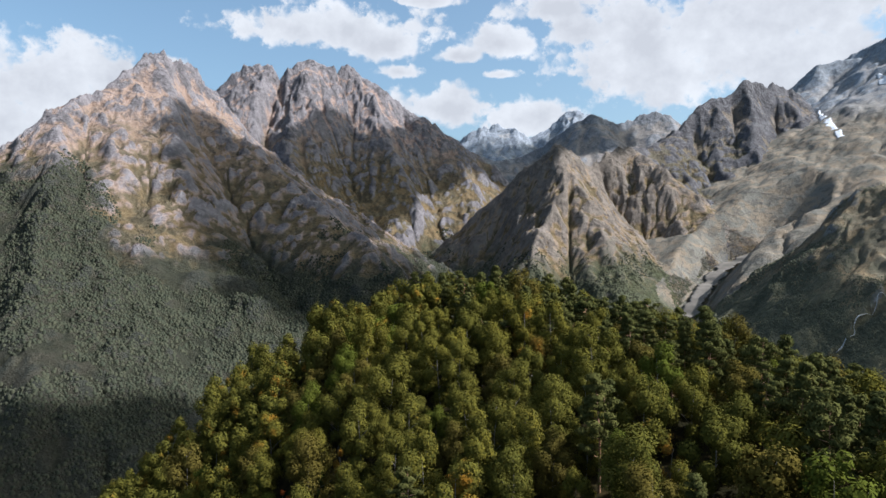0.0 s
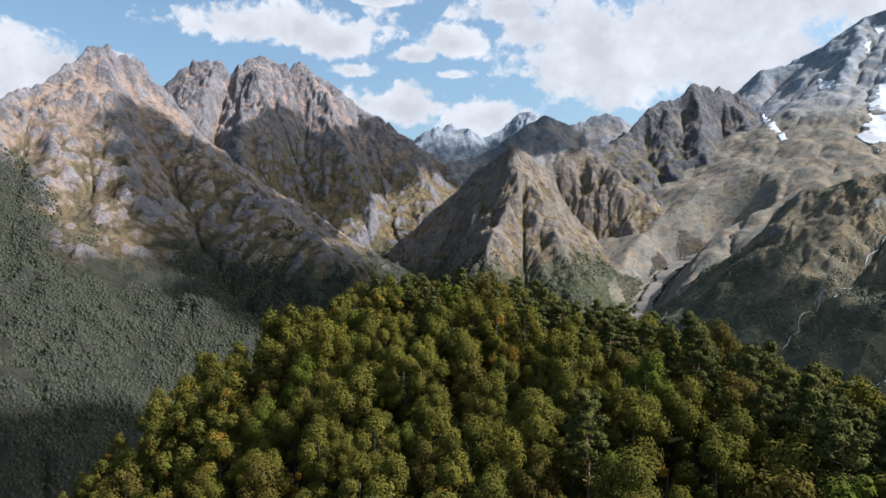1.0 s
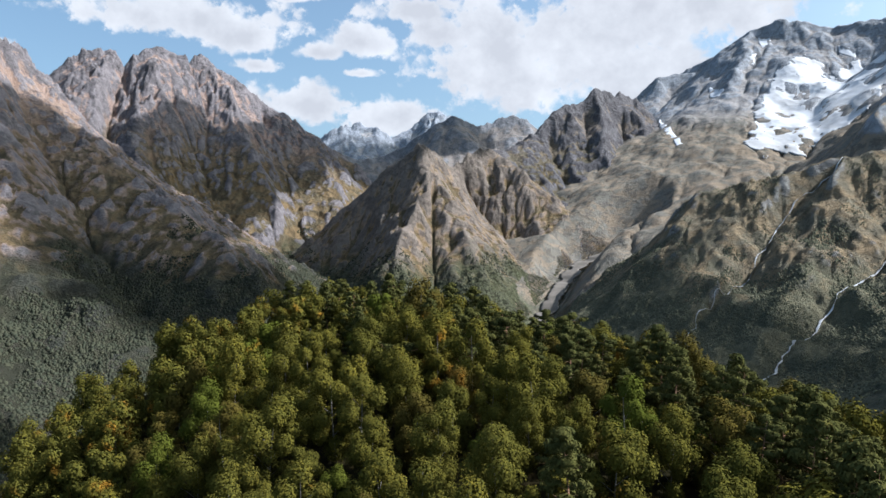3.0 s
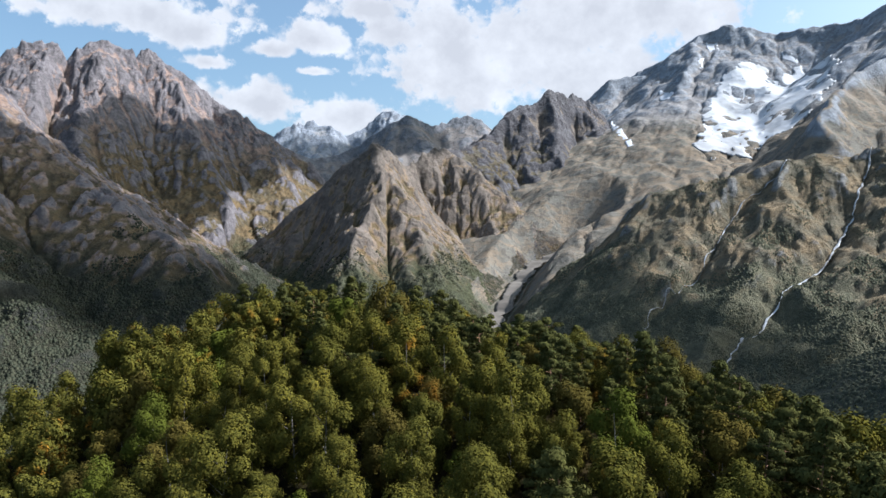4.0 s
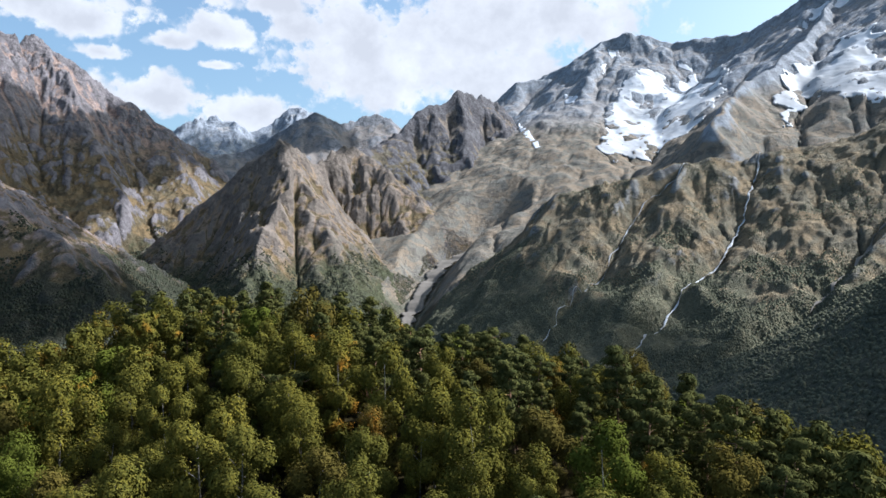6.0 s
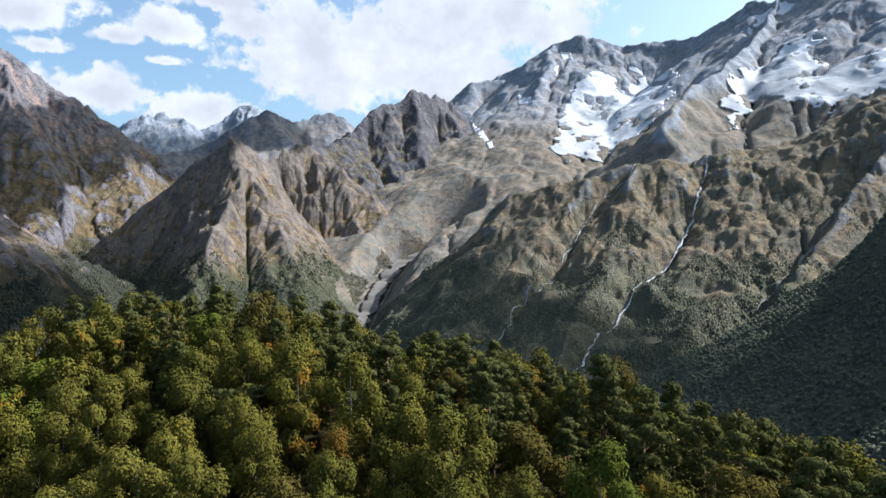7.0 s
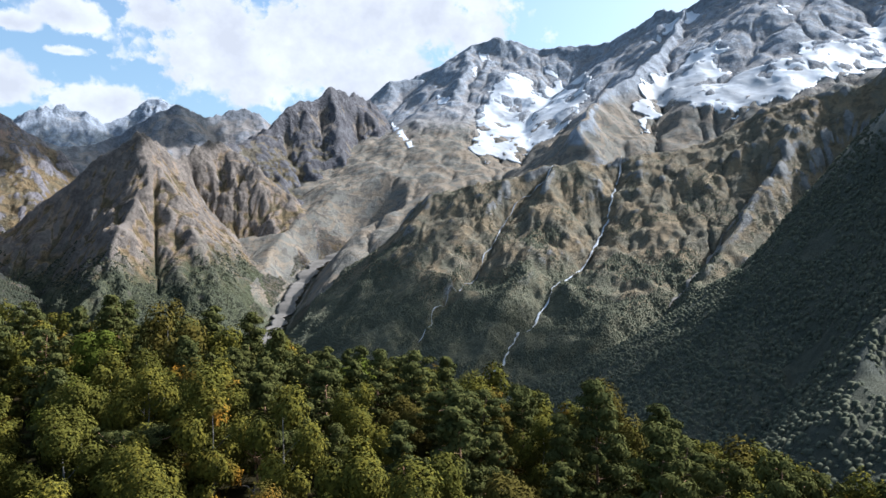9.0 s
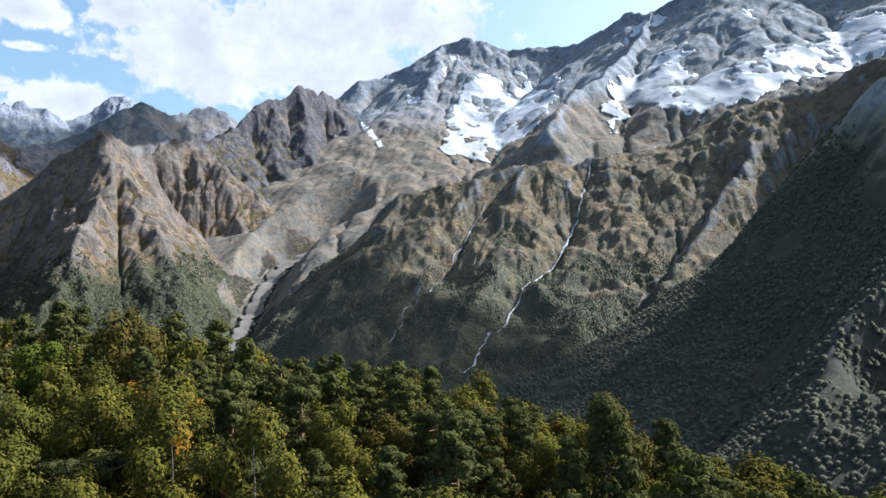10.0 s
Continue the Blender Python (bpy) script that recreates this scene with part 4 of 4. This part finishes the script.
def broadleaf(seed, height, spread, sprays, size, leaves, bark, kind, label, category, sides=5):
    """An ovoid crown of many clumps, lobed at the top, on a thin leaning stem."""
    rng = np.random.default_rng(seed)
    tree = new(kind)
    tagged(tree, label, category, kind + "s on the hill")
    lean = rng.normal(scale=0.4, size=2)
    low = 0.16 * height
    limbs = [[((lean[0] * (k / 6) ** 2 + rng.normal(scale=0.05), lean[1] * (k / 6) ** 2 + rng.normal(scale=0.05), height * 0.93 * k / 6 - 0.4 * (k == 0)), 0.17 * (1 - 0.88 * k / 6) * height / 13) for k in range(7)]]
    centres, radii, inner = [], [], []
    n = int(15 * (spread / 3.6) ** 1.5)
    lobes = rng.uniform(0.72, 1.2, 5)
    for k in range(n):
        f = (k + rng.uniform(0, 1)) / n
        a = 2.4 * k + rng.uniform(-0.5, 0.5)
        wide = math.sqrt(max(0.03, 1 - ((f - 0.5) / 0.54) ** 2)) * lobes[int(a / 1.2566) % 5]
        reach = spread * wide * math.sqrt(rng.uniform(0.15, 1.0))
        z = low + (height - low) * f * (1.0 if reach < 0.6 * spread else 0.95)
        bend = (z / height) ** 2
        end = np.array([lean[0] * bend + math.cos(a) * reach, lean[1] * bend + math.sin(a) * reach, z])
        foot = np.array([lean[0] * bend * 0.7, lean[1] * bend * 0.7, max(0.2 * height, z - 0.75 * reach)])
        if k % 3 < 2:
            limbs.append([(foot, 0.06 * (1.2 - f) + 0.015), ((foot + end) / 2 + np.array([0, 0, 0.1 * reach]), 0.035), (end, 0.012)])
        centres.append(end)
        radii.append(spread * rng.uniform(0.28, 0.52))
    part("trunk", tubes("trunk", limbs if sides > 3 else limbs[:1] + limbs[1::3], sides), bark, tree)
    part("crown", leaf_sprays("crown", np.array(centres), np.array(radii), sprays, size, rng, 0.5, 1.05, 0.5), leaves, tree)
    return tree


def pine(seed, height, spread, sprays, size, flat_top, sides=5):
    rng = np.random.default_rng(seed)
    tree = new("pine_tree")
    tagged(tree, "dark green pine with orange-brown upper trunk", "pine tree", "pine_trees on the hill")
    bend = rng.normal(scale=0.25, size=2)
    line = [((bend[0] * math.sin(k / 2), bend[1] * math.sin(k / 2.5), height * 0.96 * k / 7 - 0.4 * (k == 0)), 0.23 * (1 - 0.85 * k / 7) * height / 15) for k in range(8)]
    limbs, centres, radii = [line], [], []
    n = 24
    for k in range(n):
        f = 0.24 + 0.73 * k / n
        a = 2.4 * k + rng.uniform(-0.5, 0.5)
        shape = (1.0 - f) * 1.5 + 0.16 if not flat_top else 0.6 + 0.5 * math.sin(math.pi * min(1, (f - 0.2) * 1.25))
        reach = spread * min(1.0, shape) * rng.uniform(0.65, 1.1)
        foot = np.array([bend[0] * math.sin(7 * f / 2), bend[1] * math.sin(7 * f / 2.5), height * f])
        end = foot + np.array([math.cos(a) * reach, math.sin(a) * reach, reach * rng.uniform(0.0, 0.45)])
        limbs.append([(foot, 0.06), ((foot + end) / 2 + np.array([0, 0, -0.06 * reach]), 0.04), (end, 0.015)])
        for q in (1.0, 0.72, 0.42):
            centres.append(foot + (end - foot) * q + rng.normal(scale=0.2, size=3) + np.array([0, 0, 0.12]))
            radii.append(rng.uniform(0.5, 0.85) * (0.7 + 0.3 * q) * spread / 2.6)
    centres.append(np.array([line[-1][0][0], line[-1][0][1], height * 0.97]))
    radii.append(0.6)
    part("trunk", tubes("trunk", limbs, sides), bark_pine, tree)
    part("crown", leaf_sprays("crown", np.array(centres), np.array(radii), sprays, size, rng, 0.1, 0.5, 0.30), leaf_pine, tree)
    return tree


BIRCH_LABEL = "green-yellow birch with pale stem and loose crown"
birches = [broadleaf(100 + k, 10.5 + 0.7 * k, 2.95 + 0.22 * (k % 4), 12000, 0.165, leaf_birch, bark_birch, "birch_tree", BIRCH_LABEL, "birch tree") for k in range(5)]
plain_birches = [broadleaf(120 + k, 10.5 + 0.6 * k, 2.95 + 0.22 * (k % 4), 4200, 0.27, leaf_birch, bark_birch, "birch_tree", BIRCH_LABEL, "birch tree", 3) for k in range(6)]
pines = [pine(200 + k, 12.5 + 0.7 * k, 2.4 + 0.15 * k, 6500, 0.25, k % 3 == 1) for k in range(4)]
plain_pines = [pine(220 + k, 12.5 + 0.7 * k, 2.4 + 0.15 * k, 3200, 0.35, k % 3 == 1, 3) for k in range(4)]
rowans = [broadleaf(300 + k, 6.5 + k, 1.7, 1200, 0.16, leaf_rowan, bark_birch, "rowan_tree", "small rowan with orange autumn leaves", "rowan tree") for k in range(2)]


def old_pine(x, y, height, seed):
    """A flat-topped old pine whose orange limbs show below a thin crown."""
    rng = np.random.default_rng(seed)
    tree = new("pine_tree")
    tagged(tree, "old flat-topped pine with bare orange spreading limbs", "pine tree", "pine_trees on the hill")
    limbs = [[((0.3 * math.sin(k), 0.2 * math.sin(2 * k), height * 0.8 * k / 6 - 0.4 * (k == 0)), 0.18 - 0.018 * k) for k in range(7)]]
    centres, radii = [], []
    for k in range(11):
        f = rng.uniform(0.5, 0.8)
        a, reach = 2.4 * k, rng.uniform(2.0, 4.2)
        foot = np.array([0.1, 0.1, height * f])
        end = np.array([math.cos(a) * reach, math.sin(a) * reach, height * rng.uniform(0.86, 1.0)])
        bow = (foot + end) / 2 + np.array([math.cos(a), math.sin(a), -0.3]) * 0.45
        limbs.append([(foot, 0.085), (bow, 0.055), (end, 0.02)])
        if k % 3:
            limbs.append([(bow, 0.06), (bow + rng.normal(scale=0.9, size=3) + np.array([0, 0, 0.6]), 0.02)])
        for q in range(6):
            centres.append(end * (1, 1, 1) - (end - foot) * rng.uniform(0, 0.5) * (1, 1, 0.5) + rng.normal(scale=0.6, size=3) * np.array([1, 1, 0.3]))
            radii.append(rng.uniform(0.5, 0.9))
    part("trunk", tubes("trunk", limbs, 6), bark_orange, tree, "orange flaking bark")
    part("crown", leaf_sprays("crown", np.array(centres), np.array(radii), 7000, 0.19, rng, 0.0, 0.45, 0.3), leaf_pine, tree)
    tree.matrix_basis = pose(x, y, float(hill_height(np.array(x), np.array(y))), 0, 0, rng.uniform(0, 360))


def snag(x, y, height, seed, label):
    """A dead broken trunk with stubs of limbs."""
    rng = np.random.default_rng(seed)
    limbs = [[((0.15 * math.sin(k * 1.3), 0.12 * math.cos(k), height * k / 6 - 0.4 * (k == 0)), 0.24 - 0.02 * k) for k in range(7)]]
    for k in range(9):
        z, a, r = height * rng.uniform(0.75, 1.0), 2.4 * k, rng.uniform(0.4, 1.3)
        limbs.append([((0, 0, z), 0.09), ((math.cos(a) * r * 0.6, math.sin(a) * r * 0.6, z + 0.5 * r), 0.06), ((math.cos(a) * r, math.sin(a) * r, z + r * rng.uniform(0.4, 0.9)), 0.015)])
    me = tubes("dead_tree", limbs, 6)
    me.materials.append(bark_dead)
    ob = tagged(new("dead_tree", me), label, "dead tree")
    ob.matrix_basis = pose(x, y, float(hill_height(np.array(x), np.array(y))), 4, 3, 40)


shrubs = [broadleaf(400 + k, 4.0 + 0.7 * k, 1.9, 700, 0.24, leaf_birch if k else leaf_shrub, bark_birch, "shrub", "low green leafy shrub under the trees", "shrub", 3) for k in range(3)]


def undergrowth(spots, count):
    rng = np.random.default_rng(19)
    made, tries = [], 0
    while len(made) < count and tries < 20000:
        tries += 1
        x, y = rng.uniform(-60, 95), rng.uniform(70, 190)
        near = min((x - s[0]) ** 2 + (y - s[1]) ** 2 for s in spots)
        if not 5.0 < near or math.hypot(x - 9, y - 87) < 20 or any((x - a) ** 2 + (y - b) ** 2 < 7 for a, b in made):
            continue
        made.append((x, y))
        k, s = int(rng.integers(0, 3)), rng.uniform(0.7, 1.25)
        m = pose(x, y, float(hill_height(np.array(x), np.array(y))), 0, 0, rng.uniform(0, 360)) @ Matrix.Diagonal((s, s, s, 1))
        if tries and len(made) <= 3:
            shrubs[len(made) - 1].matrix_basis = m
        else:
            copy_thing(shrubs[k], m).matrix_basis = m


def joined_wood(name, protos, places, material, label, category, every):
    """Many trees in one mesh: every n-th spray of the pattern trees, kept as one wood."""
    for piece, mat in (("crown", material),) if places else ():
        cos, tris, base = [], [], 0
        for m, k in places:
            me = next(c for c in protos[k % len(protos)].children if c.name.startswith(piece)).data
            co = np.empty(len(me.vertices) * 3, np.float32)
            me.vertices.foreach_get("co", co)
            idx = np.empty(len(me.loops), np.int32)
            me.loops.foreach_get("vertex_index", idx)
            co, idx = co.reshape(-1, 3), idx.reshape(-1, 3)
            sel = idx[::every]
            keep, inv = np.unique(sel, return_inverse=True)
            r = np.array(m.to_3x3())
            cos.append(co[keep] @ r.T + np.array(m.translation))
            tris.append(inv.reshape(-1, 3) + base)
            base += len(keep)
        me = tri_mesh(bpy.data.meshes.new(name), np.concatenate(cos), np.concatenate(tris))
        me.materials.append(mat)
        tagged(new(name, me), label, category, kind="stuff")


def plant():
    rng = np.random.default_rng(7)
    spots = []
    # pines on the crest: bearing, distance
    for b, d, k in ((12.7, 167, 3), (17.7, 142, 0), (21.3, 140, 2), (18.3, 171, 0), (22.5, 133, 0), (25.4, 127, 2), (26.4, 130, 0), (8.7, 195, 2), (15.5, 146, 2), (19.6, 138, 0), (24.0, 150, 2)):
        spots.append((*polar(b, d), "pine", k))
    taken = [polar(12.9, 152), polar(9.0, 158), polar(12.2, 146), polar(29.4, 133), polar(12.2, 141), polar(29.4, 128)]
    tries = 0
    while tries < 60000 and len(spots) < 1700:
        tries += 1
        x, y = rng.uniform(-105, 165), rng.uniform(62, 250)
        h = float(hill_height(np.array(x), np.array(y)))
        if h < (-92 if x < 60 else -125) or 0.33 * (x - 24) - 0.944 * (y - 215) < -16:
            continue
        east = 0.944 * (x - 24) + 0.33 * (y - 215)
        piney = (0.10 + 0.55 * math.exp(-((east - 1) / 9) ** 2)) / (1 + math.exp(-(x - 30 - 0.10 * (150 - y)) / 9))
        roll = rng.uniform()
        room = 4.4 if roll < piney else 5.5 if y < 190 else 6.0
        if any((x - a) ** 2 + (y - b) ** 2 < 9 for a, b in taken):
            continue
        if spots and (((np.array([q[:2] for q in spots]) - (x, y)) ** 2).sum(1) < room * room).any():
            continue
        spots.append((x, y, "pine" if roll < piney else "rowan" if roll > 0.955 else "birch", int(rng.integers(0, 12))))
    spots.sort(key=lambda s: math.hypot(s[0] - 18, s[1] - 100))
    used, count, rest, far_pines = set(), {"birch": 0, "pine": 0, "rowan": 0}, [], []
    for x, y, kind, k in spots:
        close = math.hypot(x - 20, y - 125) < 48
        some = {"birch": birches if close else plain_birches, "pine": pines if close else plain_pines, "rowan": rowans}[kind]
        proto = some[k % len(some)]
        z = float(hill_height(np.array(x), np.array(y)))
        s = rng.uniform(0.70, 1.18)
        m = pose(x, y, z, rng.normal(0, 2), rng.normal(0, 2), rng.uniform(0, 360)) @ Matrix.Diagonal((s, s, s * rng.uniform(0.9, 1.1), 1))
        count[kind] += 1
        if kind == "birch" and count[kind] > 300:
            rest.append((m, k))
        elif kind == "pine" and count[kind] > 290:
            far_pines.append((m, k))
        elif proto.name in used:
            copy_thing(proto, m).matrix_basis = m
        else:
            used.add(proto.name)
            proto.matrix_basis = m
    joined_wood("birch_wood", plain_birches, rest, leaf_birch, "green-yellow birch wood on the far side of the hill", "wood", 1)
    joined_wood("pine_wood", plain_pines, far_pines, leaf_pine, "dark pine wood on the far flank of the hill", "wood", 2)
    undergrowth(spots, 90)


plant()
old_pine(*polar(12.9, 152), 9.5, 5)
old_pine(*polar(9.0, 158), 9.0, 6)
snag(*polar(12.2, 146), 7.0, 7, "broken pale dead trunk standing among the pines")
snag(*polar(29.4, 133), 8.0, 8, "bare pale dead tree at the edge of the wood")
